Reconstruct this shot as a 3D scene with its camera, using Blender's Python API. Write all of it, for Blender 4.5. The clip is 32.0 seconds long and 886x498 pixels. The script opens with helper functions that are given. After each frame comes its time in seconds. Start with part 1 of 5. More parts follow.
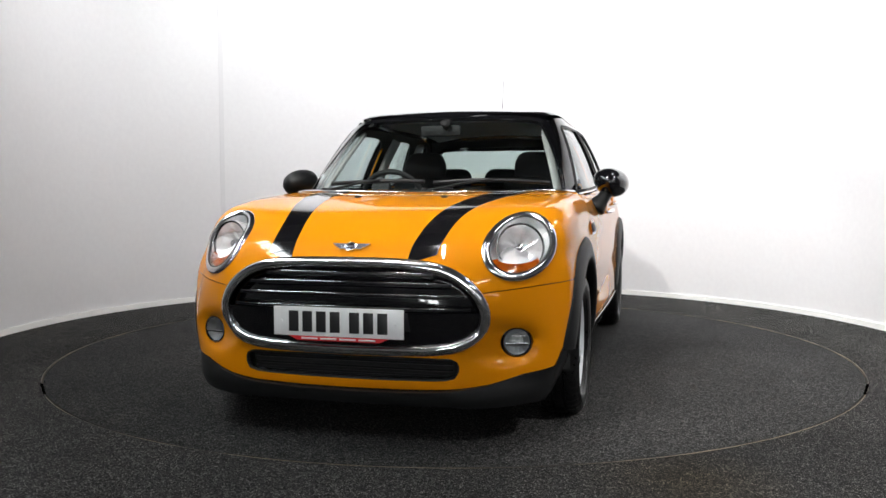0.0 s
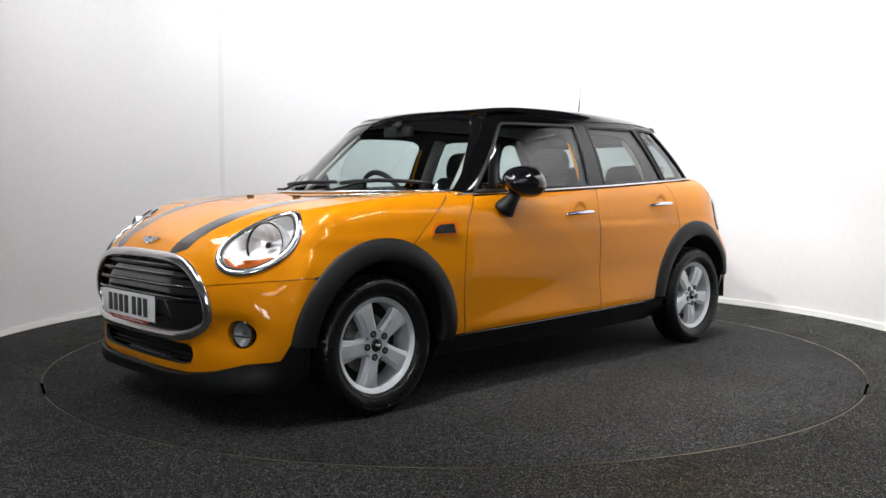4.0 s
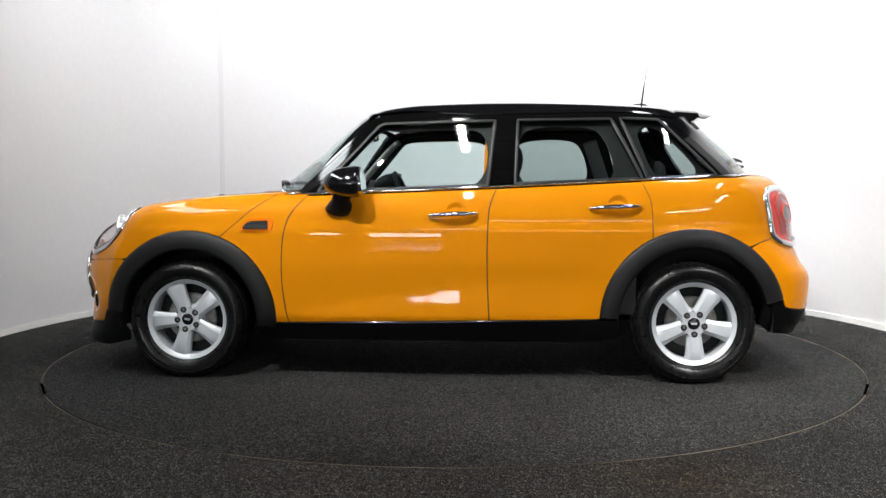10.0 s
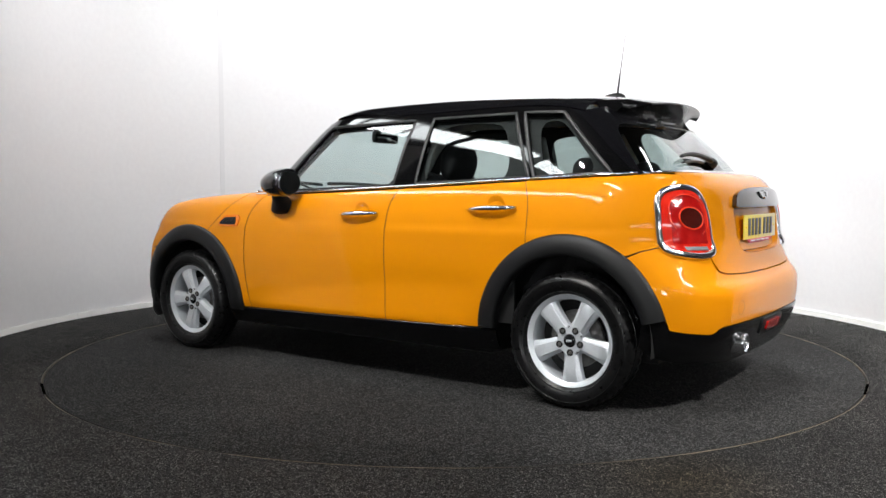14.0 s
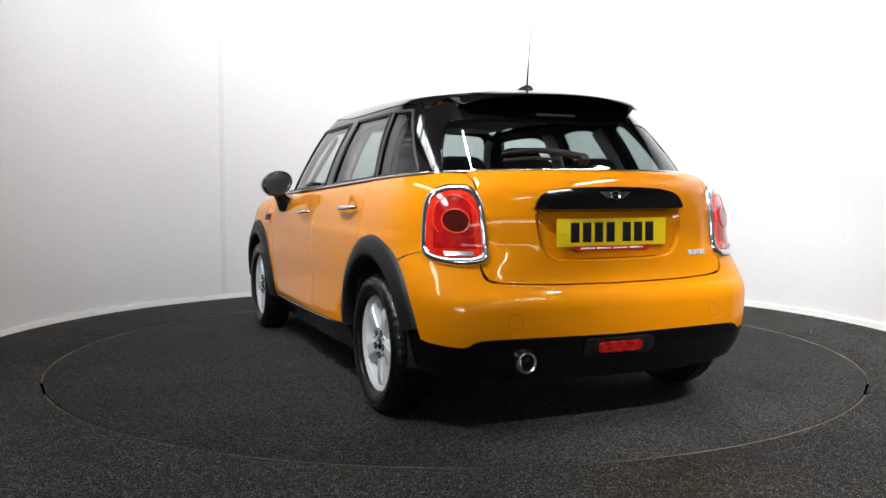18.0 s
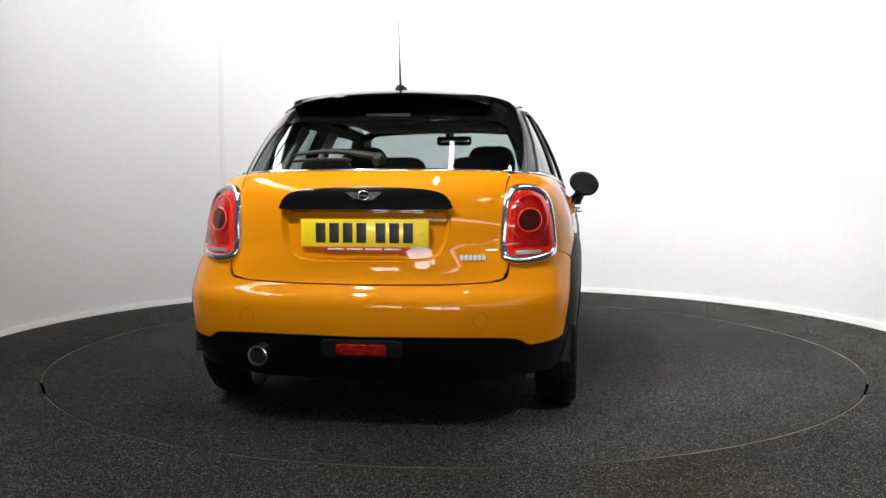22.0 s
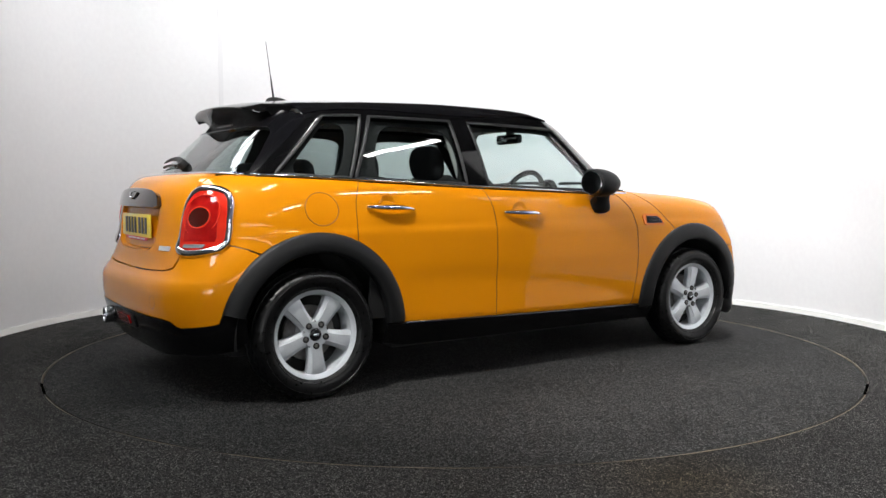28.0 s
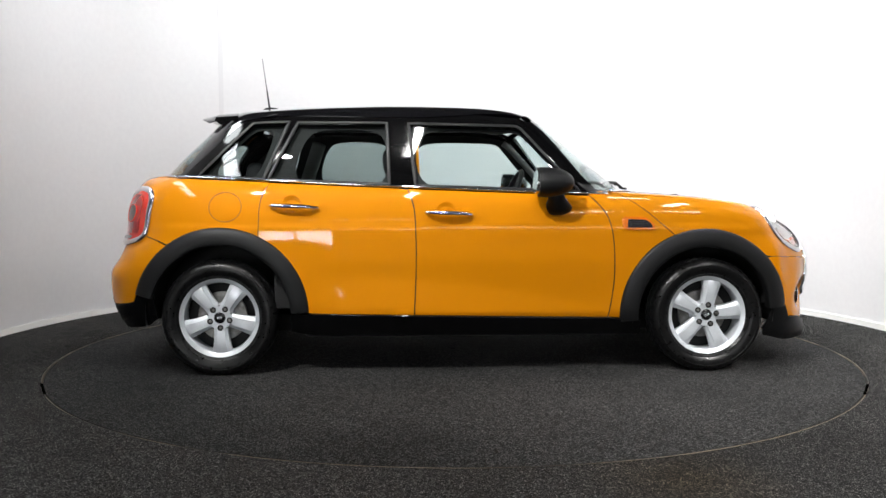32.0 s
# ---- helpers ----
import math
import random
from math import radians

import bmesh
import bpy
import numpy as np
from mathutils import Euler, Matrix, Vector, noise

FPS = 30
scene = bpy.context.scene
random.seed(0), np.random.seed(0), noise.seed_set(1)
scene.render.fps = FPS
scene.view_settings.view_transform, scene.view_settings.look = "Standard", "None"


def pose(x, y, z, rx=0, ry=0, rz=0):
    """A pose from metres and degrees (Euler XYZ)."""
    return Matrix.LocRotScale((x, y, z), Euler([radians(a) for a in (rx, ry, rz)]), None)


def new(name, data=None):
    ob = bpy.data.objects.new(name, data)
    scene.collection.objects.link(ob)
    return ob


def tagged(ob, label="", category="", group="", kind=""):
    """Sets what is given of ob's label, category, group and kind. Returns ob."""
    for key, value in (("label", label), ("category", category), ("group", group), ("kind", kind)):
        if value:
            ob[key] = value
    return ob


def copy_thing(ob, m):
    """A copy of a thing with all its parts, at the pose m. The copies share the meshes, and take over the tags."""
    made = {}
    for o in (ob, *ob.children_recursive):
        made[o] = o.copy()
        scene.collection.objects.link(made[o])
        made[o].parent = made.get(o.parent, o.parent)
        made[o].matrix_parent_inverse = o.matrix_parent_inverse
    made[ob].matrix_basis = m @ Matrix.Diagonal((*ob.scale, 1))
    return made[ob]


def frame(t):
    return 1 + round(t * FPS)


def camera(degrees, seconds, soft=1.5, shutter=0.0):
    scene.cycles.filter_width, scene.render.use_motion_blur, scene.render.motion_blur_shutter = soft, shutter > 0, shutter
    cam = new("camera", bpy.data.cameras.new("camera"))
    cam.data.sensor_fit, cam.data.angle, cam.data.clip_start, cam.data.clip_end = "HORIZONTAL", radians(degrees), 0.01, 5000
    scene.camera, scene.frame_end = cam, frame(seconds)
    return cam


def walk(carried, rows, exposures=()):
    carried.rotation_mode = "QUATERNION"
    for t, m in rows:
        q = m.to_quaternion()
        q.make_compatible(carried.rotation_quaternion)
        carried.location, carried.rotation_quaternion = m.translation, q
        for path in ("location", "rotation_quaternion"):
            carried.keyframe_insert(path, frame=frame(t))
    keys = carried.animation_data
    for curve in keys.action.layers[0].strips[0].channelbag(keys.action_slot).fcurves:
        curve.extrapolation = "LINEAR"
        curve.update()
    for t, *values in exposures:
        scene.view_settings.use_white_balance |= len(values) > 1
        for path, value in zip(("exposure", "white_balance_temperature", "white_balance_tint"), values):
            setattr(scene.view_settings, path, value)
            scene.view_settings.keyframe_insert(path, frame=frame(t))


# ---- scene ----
from mathutils.geometry import delaunay_2d_cdt

# The camera stands still in front of the turntable.
cam = camera(54.44, 32.0)
EYE = pose(0.0, -5.208, 0.9606, 90 - 3.88, 0.06, 0.627)
walk(cam, [(0.0, EYE), (32.0, EYE)])

# ---- world and light ----
world = bpy.data.worlds.new("world")
scene.world = world
world.use_nodes = True
world.node_tree.nodes["Background"].inputs[0].default_value = (0.75, 0.8, 0.9, 1)
world.node_tree.nodes["Background"].inputs[1].default_value = 0.05
scene.view_settings.exposure = 0.22


# ---- materials ----
def mat(name, color, rough=0.5, metal=0.0, coat=0.0, spec=0.5, **extra):
    m = bpy.data.materials.new(name)
    m.use_nodes = True
    b = m.node_tree.nodes["Principled BSDF"]
    b.inputs["Base Color"].default_value = (*color, 1)
    b.inputs["Roughness"].default_value = rough
    b.inputs["Metallic"].default_value = metal
    b.inputs["Coat Weight"].default_value = coat
    b.inputs["Coat IOR"].default_value = extra.get("coat_ior", 1.5)
    b.inputs["Coat Roughness"].default_value = extra.get("coat_rough", 0.02)
    b.inputs["Specular IOR Level"].default_value = spec
    if "emit" in extra:
        b.inputs["Emission Color"].default_value = (*extra.get("emit_color", (1, 1, 1)), 1)
        b.inputs["Emission Strength"].default_value = extra["emit"]
    return m


def node(m, kind, **values):
    n = m.node_tree.nodes.new(kind)
    for key, value in values.items():
        n.inputs[key].default_value = value
    return n


def wire(m, a, out, b, into):
    m.node_tree.links.new(a.outputs[out], b.inputs[into])


def grain(m, scale, color_a, color_b, bump=0.0, detail=4.0, coords="Object", big=0.0, rough=None, lo=0.35, hi=0.68, drift=0.16, fine=0.5):
    """Two-scale noise between two colours, with optional relief and roughness spread."""
    b = m.node_tree.nodes["Principled BSDF"]
    tc = node(m, "ShaderNodeTexCoord")
    n1 = node(m, "ShaderNodeTexNoise", Scale=scale, Detail=detail, Roughness=fine)
    wire(m, tc, coords, n1, "Vector")
    ramp = node(m, "ShaderNodeValToRGB")
    ramp.color_ramp.elements[0].position, ramp.color_ramp.elements[1].position = lo, hi
    ramp.color_ramp.elements[0].color, ramp.color_ramp.elements[1].color = (*color_a, 1), (*color_b, 1)
    wire(m, n1, "Fac", ramp, "Fac")
    last, out = ramp, "Color"
    if big:
        n2 = node(m, "ShaderNodeTexNoise", Scale=big, Detail=3.0)
        wire(m, tc, coords, n2, "Vector")
        r2 = node(m, "ShaderNodeMapRange")
        r2.inputs["From Min"].default_value, r2.inputs["From Max"].default_value = 0.3, 0.7
        r2.inputs["To Min"].default_value, r2.inputs["To Max"].default_value = 1 - drift, 1 + drift
        wire(m, n2, "Fac", r2, "Value")
        mul = node(m, "ShaderNodeMix")
        mul.data_type, mul.blend_type = "RGBA", "MULTIPLY"
        mul.inputs[0].default_value = 1.0
        m.node_tree.links.new(last.outputs[out], mul.inputs[6])
        m.node_tree.links.new(r2.outputs[0], mul.inputs[7])
        m.node_tree.links.new(mul.outputs[2], b.inputs["Base Color"])
    else:
        wire(m, last, out, b, "Base Color")
    if bump:
        bp = node(m, "ShaderNodeBump", Strength=bump, Distance=0.004)
        wire(m, n1, "Fac", bp, "Height")
        wire(m, bp, "Normal", b, "Normal")
    if rough:
        r3 = node(m, "ShaderNodeMapRange")
        r3.inputs["To Min"].default_value, r3.inputs["To Max"].default_value = rough
        wire(m, n1, "Fac", r3, "Value")
        wire(m, r3, 0, b, "Roughness")
    return m


def glass_mat(name, tint, ior=1.5, gloss=1.0):
    """Thin tinted pane: see-through, with a mirror film that grows at grazing angles."""
    m = bpy.data.materials.new(name)
    m.use_nodes = True
    nt = m.node_tree
    nt.nodes.remove(nt.nodes["Principled BSDF"])
    tr = node(m, "ShaderNodeBsdfTransparent", Color=(*tint, 1))
    gl = node(m, "ShaderNodeBsdfGlossy", Roughness=0.01, Color=(gloss, gloss, gloss, 1))
    lw = node(m, "ShaderNodeLayerWeight", Blend=0.5)
    power = node(m, "ShaderNodeMath")
    power.operation = "POWER"
    power.inputs[1].default_value = 5.0
    wire(m, lw, "Facing", power, 0)
    film = node(m, "ShaderNodeMapRange")
    base = ((ior - 1) / (ior + 1)) ** 2 * 1.5
    film.inputs["To Min"].default_value, film.inputs["To Max"].default_value = base, 1.0
    wire(m, power, 0, film, "Value")
    mix = node(m, "ShaderNodeMixShader")
    wire(m, film, 0, mix, 0)
    nt.links.new(tr.outputs[0], mix.inputs[1])
    nt.links.new(gl.outputs[0], mix.inputs[2])
    nt.links.new(mix.outputs[0], nt.nodes["Material Output"].inputs[0])
    return m


PAINT = grain(mat("orange_paint", (0.64, 0.22, 0.001), 0.5, 0.0, 0.85, 0.05, coat_ior=1.42), 900, (0.60, 0.206, 0.001), (0.68, 0.237, 0.001), lo=0.3, hi=0.7)
BLACK_GLOSS = mat("gloss_black", (0.004, 0.004, 0.005), 0.12, 0.0, 1.0)
BLACK_SATIN = mat("satin_black", (0.004, 0.004, 0.005), 0.35, spec=0.3)
SILL_BLACK = mat("sill_black", (0.0028, 0.0028, 0.0032), 0.16, spec=0.32)
FRAME_BLACK = mat("frame_black", (0.003, 0.003, 0.0033), 0.07, spec=0.42)
SATIN_CHROME = mat("satin_chrome", (0.62, 0.63, 0.65), 0.2, 1.0)
RING_CHROME = grain(mat("polished_ring_chrome", (0.8, 0.805, 0.815), 0.13, 1.0), 60, (0.78, 0.785, 0.795), (0.84, 0.845, 0.85), rough=(0.1, 0.2))
SEAM_ORANGE = mat("shadowed_seam_paint", (0.22, 0.07, 0.001), 0.5)
SLOT_BLACK = mat("slot_black", (0.0015, 0.0015, 0.0015), 1.0, spec=0.0)
BLACK_PLASTIC = grain(mat("grained_black_plastic", (0.02, 0.021, 0.022), 0.5, spec=0.3), 420, (0.0045, 0.0048, 0.0052), (0.008, 0.0083, 0.0088), 0.05, big=3)
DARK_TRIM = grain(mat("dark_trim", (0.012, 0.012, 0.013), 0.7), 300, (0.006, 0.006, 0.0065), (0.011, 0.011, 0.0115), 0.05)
RUBBER = mat("seal_rubber", (0.009, 0.009, 0.01), 0.45)
TYRE = grain(mat("tyre_rubber", (0.01, 0.01, 0.01), 0.35, spec=0.3), 60, (0.002, 0.002, 0.0022), (0.006, 0.006, 0.0062), 0.1, big=7, rough=(0.15, 0.5))
CHROME = mat("chrome", (0.82, 0.83, 0.85), 0.06, 1.0)
SILVER = grain(mat("silver_wheel_paint", (0.6, 0.62, 0.65), 0.38, 0.3, 0.5), 240, (0.56, 0.59, 0.63), (0.64, 0.67, 0.70))
STEEL = grain(mat("brake_steel", (0.3, 0.29, 0.28), 0.42, 0.9), 30, (0.2, 0.19, 0.18), (0.38, 0.37, 0.36))
GLASS = glass_mat("window_glass", (0.78, 0.86, 0.85), 1.5)
DARK_GLASS = glass_mat("rear_window_glass", (0.54, 0.61, 0.60), 1.5)
LENS = glass_mat("clear_lens", (0.97, 0.97, 0.97), 1.45)
RED_LENS = grain(mat("red_lens", (0.62, 0.006, 0.008), 0.08, 0.0, 1.0), 9, (0.50, 0.012, 0.008), (0.72, 0.035, 0.014))
RED_BRIGHT = mat("bright_red_lens", (0.85, 0.05, 0.02), 0.08, 0.0, 1.0)
RED_CORE = grain(mat("inner_red_lens", (0.36, 0.006, 0.006), 0.1, 0.0, 1.0), 14, (0.27, 0.004, 0.004), (0.44, 0.010, 0.008))
RED_DEEP = mat("deep_red_lens", (0.06, 0.006, 0.004), 0.08, 0.0, 1.0)
AMBER = mat("amber_lens", (0.72, 0.17, 0.006), 0.15, 0.0, 1.0)
AMBER_DEEP = grain(mat("deep_amber_lens", (0.42, 0.085, 0.005), 0.12, 0.0, 1.0), 45, (0.30, 0.055, 0.004), (0.5, 0.11, 0.006))
RED_FOG = grain(mat("rear_fog_lens", (0.4, 0.006, 0.006), 0.08, 0.0, 1.0), 40, (0.26, 0.003, 0.004), (0.5, 0.012, 0.008))
REFLECTOR = mat("lamp_reflector", (0.95, 0.95, 0.96), 0.2, 0.6)
LAMP_BEZEL = grain(mat("silver_lamp_bezel", (0.8, 0.81, 0.82), 0.3, 0.1), 25, (0.76, 0.77, 0.78), (0.86, 0.87, 0.88))
GREY_BEZEL = mat("grey_lamp_bezel", (0.34, 0.35, 0.355), 0.25, 0.6)
CLOTH = grain(mat("seat_cloth", (0.016, 0.016, 0.018), 0.9), 350, (0.011, 0.011, 0.013), (0.024, 0.024, 0.026), 0.15, big=9)
HEADLINER = grain(mat("grey_headliner", (0.35, 0.35, 0.34), 0.9), 400, (0.31, 0.31, 0.3), (0.38, 0.38, 0.37), 0.05)
PLATE_WHITE = mat("white_plate", (0.78, 0.79, 0.8), 0.35, 0.0, 0.6)
PLATE_YELLOW = mat("yellow_plate", (0.85, 0.62, 0.01), 0.35, 0.0, 0.6)
PLATE_BLACK = mat("plate_black", (0.008, 0.008, 0.009), 0.4)
STRIP_RED = mat("red_strip", (0.6, 0.015, 0.02), 0.4)
WHITE_INK = mat("white_ink", (0.75, 0.74, 0.74), 0.5)


def carpet(name, cell, dark, light, power, big, stain=None):
    """Needle-felt carpet: random fibre clumps at two sizes, patchy wear, an optional brown stain."""
    m = mat(name, light, 0.95, spec=0.12)
    b = m.node_tree.nodes["Principled BSDF"]
    tc = node(m, "ShaderNodeTexCoord")
    picks = []
    for scale in (cell, cell * 0.5):
        v = node(m, "ShaderNodeTexVoronoi", Scale=scale)
        v.voronoi_dimensions = "2D"
        wire(m, tc, "Object", v, "Vector")
        sep = node(m, "ShaderNodeSeparateColor")
        wire(m, v, "Color", sep, 0)
        picks.append(sep)
    mix = node(m, "ShaderNodeMix")
    mix.inputs[0].default_value = 0.38
    m.node_tree.links.new(picks[0].outputs[0], mix.inputs[2])
    m.node_tree.links.new(picks[1].outputs[1], mix.inputs[3])
    pw = node(m, "ShaderNodeMath")
    pw.operation = "POWER"
    pw.inputs[1].default_value = power
    m.node_tree.links.new(mix.outputs[0], pw.inputs[0])
    tone = node(m, "ShaderNodeMix")
    tone.data_type = "RGBA"
    tone.inputs[6].default_value, tone.inputs[7].default_value = (*dark, 1), (*light, 1)
    m.node_tree.links.new(pw.outputs[0], tone.inputs[0])
    n2 = node(m, "ShaderNodeTexNoise", Scale=big, Detail=5.0, Roughness=0.6)
    wire(m, tc, "Object", n2, "Vector")
    r2 = node(m, "ShaderNodeMapRange")
    r2.inputs["From Min"].default_value, r2.inputs["From Max"].default_value = 0.3, 0.7
    r2.inputs["To Min"].default_value, r2.inputs["To Max"].default_value = 0.78, 1.22
    wire(m, n2, "Fac", r2, "Value")
    mul = node(m, "ShaderNodeMix")
    mul.data_type, mul.blend_type = "RGBA", "MULTIPLY"
    mul.inputs[0].default_value = 1.0
    m.node_tree.links.new(tone.outputs[2], mul.inputs[6])
    m.node_tree.links.new(r2.outputs[0], mul.inputs[7])
    last = mul
    if stain:
        far = node(m, "ShaderNodeVectorMath")
        far.operation = "DISTANCE"
        far.inputs[1].default_value = stain
        wire(m, tc, "Object", far, 0)
        near = node(m, "ShaderNodeMapRange")
        near.inputs["From Min"].default_value, near.inputs["From Max"].default_value = 0.05, 0.38
        near.inputs["To Min"].default_value, near.inputs["To Max"].default_value = 0.75, 0.0
        m.node_tree.links.new(far.outputs["Value"], near.inputs["Value"])
        brown = node(m, "ShaderNodeMix")
        brown.data_type, brown.blend_type = "RGBA", "MULTIPLY"
        brown.inputs[7].default_value = (0.92, 0.72, 0.42, 1)
        m.node_tree.links.new(near.outputs[0], brown.inputs[0])
        m.node_tree.links.new(mul.outputs[2], brown.inputs[6])
        last = brown
    m.node_tree.links.new(last.outputs[2], b.inputs["Base Color"])
    return m


CARPET = carpet("grey_speckled_carpet", 380, (0.0012, 0.0012, 0.0012), (0.345, 0.337, 0.325), 5.0, 2.2, (0.78, -2.39, 0.0))
TABLE_CARPET = carpet("turntable_carpet", 320, (0.002, 0.002, 0.002), (0.172, 0.169, 0.168), 4.0, 1.4)
EDGE_TAN = grain(mat("worn_tan_edge", (0.16, 0.12, 0.08), 0.6), 3.0, (0.05, 0.045, 0.038), (0.24, 0.19, 0.13), lo=0.40, hi=0.62)
WALL = grain(mat("white_wall_paint", (0.8, 0.8, 0.8), 0.75), 26, (0.685, 0.675, 0.682), (0.705, 0.697, 0.702), 0.02, big=0.7, drift=0.015)
SKIRT = mat("white_skirting_paint", (0.88, 0.875, 0.85), 0.4)
HALL_GREY = grain(mat("hall_wall_paint", (0.5, 0.5, 0.5), 0.8), 3, (0.20, 0.20, 0.20), (0.26, 0.26, 0.255))
SEAM = mat("joint_strip_paint", (0.635, 0.628, 0.635), 0.7)
ROOFLIGHT = mat("rooflight_daylight", (0.9, 0.9, 0.9), 0.5, emit=14.0, emit_color=(0.93, 0.985, 1.0))
CEILING_DARK = grain(mat("dark_ceiling", (0.06, 0.06, 0.06), 0.8), 3, (0.045, 0.045, 0.045), (0.075, 0.075, 0.075))
LAMP_GLOW = mat("lamp_diffuser", (0.9, 0.9, 0.9), 0.5, emit=112.0, emit_color=(1.0, 0.985, 0.965))
DAYLIGHT = mat("window_daylight", (0.9, 0.9, 0.9), 0.5, emit=15.0, emit_color=(0.96, 0.985, 1.0))
HIGH_DAYLIGHT = mat("high_window_daylight", (0.9, 0.9, 0.9), 0.5, emit=5.0, emit_color=(0.96, 0.985, 1.0))
LAMP_GLOW_WALL = mat("wall_side_diffuser", (0.9, 0.9, 0.9), 0.5, emit=44.0, emit_color=(0.985, 0.99, 1.0))


# ---- mesh helpers ----
def part(name, bm, material, parent=None, label="", smooth=True):
    me = bpy.data.meshes.new(name)
    bm.to_mesh(me)
    bm.free()
    if smooth:
        me.polygons.foreach_set("use_smooth", [True] * len(me.polygons))
    me.materials.append(material)
    ob = new(name, me)
    if parent:
        ob.parent = parent
    if label:
        ob["label"] = label
    return ob


def sharp(bm, angle=35):
    for e in bm.edges:
        if len(e.link_faces) == 2 and e.calc_face_angle(0) > radians(angle):
            e.smooth = False
    return bm


def box_bm(cx, cy, cz, sx, sy, sz, bevel=0.0, segs=2, m=None):
    bm = bmesh.new()
    bmesh.ops.create_cube(bm, size=1.0)
    for v in bm.verts:
        v.co = Vector((cx + v.co.x * sx, cy + v.co.y * sy, cz + v.co.z * sz))
    if bevel:
        bmesh.ops.bevel(bm, geom=bm.edges[:], offset=bevel, segments=segs, profile=0.6, affect="EDGES")
    if m is not None:
        bmesh.ops.transform(bm, matrix=m, verts=bm.verts)
    return sharp(bm)


def lathe(profile, n=48, axis="y", a0=0.0, a1=360.0):
    """Turn (radius, height) pairs about an axis."""
    bm = bmesh.new()
    full = abs(a1 - a0) >= 360
    rings = []
    count = n if full else n + 1
    for i in range(count):
        a = radians(a0 + (a1 - a0) * i / n)
        c, s = math.cos(a), math.sin(a)
        ring = []
        for r, h in profile:
            p = {"y": (r * c, h, r * s), "z": (r * c, r * s, h), "x": (h, r * c, r * s)}[axis]
            ring.append(bm.verts.new(p))
        rings.append(ring)
    for i in range(n):
        a, b = rings[i], rings[(i + 1) % count]
        for j in range(len(profile) - 1):
            try:
                bm.faces.new((a[j], a[j + 1], b[j + 1], b[j]))
            except ValueError:
                pass
    bmesh.ops.remove_doubles(bm, verts=bm.verts, dist=1e-5)
    bmesh.ops.recalc_face_normals(bm, faces=bm.faces)
    return sharp(bm, 40)


def tube(points, radius, closed=False, n=8, flat=1.0, up=None):
    """A round or flattened bar along a line of points."""
    bm = bmesh.new()
    P = [Vector(p) for p in points]
    rings = []
    for i, p in enumerate(P):
        a = P[i - 1] if (i or closed) else P[i]
        b = P[(i + 1) % len(P)] if (i + 1 < len(P) or closed) else P[i]
        t = (b - a).normalized()
        u = Vector(up[i]) if up is not None else Vector((0, 0, 1))
        s = t.cross(u)
        if s.length < 1e-4:
            s = t.cross(Vector((1, 0, 0)))
        s.normalize()
        u = s.cross(t).normalized()
        r = radius[i] if hasattr(radius, "__len__") else radius
        rings.append([bm.verts.new(p + s * (r * math.cos(k * 2 * math.pi / n)) + u * (r * flat * math.sin(k * 2 * math.pi / n))) for k in range(n)])
    m = len(rings)
    for i in range(m if closed else m - 1):
        a, b = rings[i], rings[(i + 1) % m]
        for k in range(n):
            bm.faces.new((a[k], a[(k + 1) % n], b[(k + 1) % n], b[k]))
    if not closed:
        bm.faces.new(rings[0][::-1])
        bm.faces.new(rings[-1])
    bmesh.ops.recalc_face_normals(bm, faces=bm.faces)
    return bm


def curve(pairs):
    """Smooth function through (position, value) pairs, straight beyond the ends."""
    xs, vs = np.array([p[0] for p in pairs], float), np.array([p[1] for p in pairs], float)
    d = np.diff(vs) / np.diff(xs)
    m = np.concatenate([[d[0]], (d[1:] + d[:-1]) / 2, [d[-1]]])
    flat = np.concatenate([[False], d[1:] * d[:-1] <= 0, [False]])
    m[flat] = 0

    def f(x):
        x = np.asarray(x, float)
        i = np.clip(np.searchsorted(xs, x) - 1, 0, len(xs) - 2)
        h = xs[i + 1] - xs[i]
        t = (x - xs[i]) / h
        tc = np.clip(t, 0, 1)
        y = vs[i] * (1 + 2 * tc) * (1 - tc) ** 2 + m[i] * h * tc * (1 - tc) ** 2 + vs[i + 1] * tc ** 2 * (3 - 2 * tc) + m[i + 1] * h * tc ** 2 * (tc - 1)
        return y + np.where(t < 0, t * h * m[0], 0) + np.where(t > 1, (t - 1) * h * m[-1], 0)
    return f


def spline(points, step=0.02):
    """Catmull-Rom line through 3D points, resampled."""
    P = np.array(points, float)
    Q = np.vstack([2 * P[0] - P[1], P, 2 * P[-1] - P[-2]])
    out = []
    for i in range(1, len(Q) - 2):
        n = max(2, int(np.linalg.norm(Q[i + 1] - Q[i]) / step))
        for k in range(n):
            t = k / n
            out.append(0.5 * (2 * Q[i] + (Q[i + 1] - Q[i - 1]) * t + (2 * Q[i - 1] - 5 * Q[i] + 4 * Q[i + 1] - Q[i + 2]) * t * t + (3 * Q[i] - Q[i - 1] - 3 * Q[i + 1] + Q[i + 2]) * t ** 3))
    out.append(P[-1])
    return np.array(out)


# ---- the car's form: x ahead, y to its left, z up, from the ground between the axles ----
def smax(a, b, k):
    h = np.maximum(k - np.abs(a - b), 0) / k
    return np.maximum(a, b) + h * h * k * 0.25


def ramp(x, a, b):
    t = np.clip((x - a) / (b - a), 0, 1)
    return t * t * (3 - 2 * t)


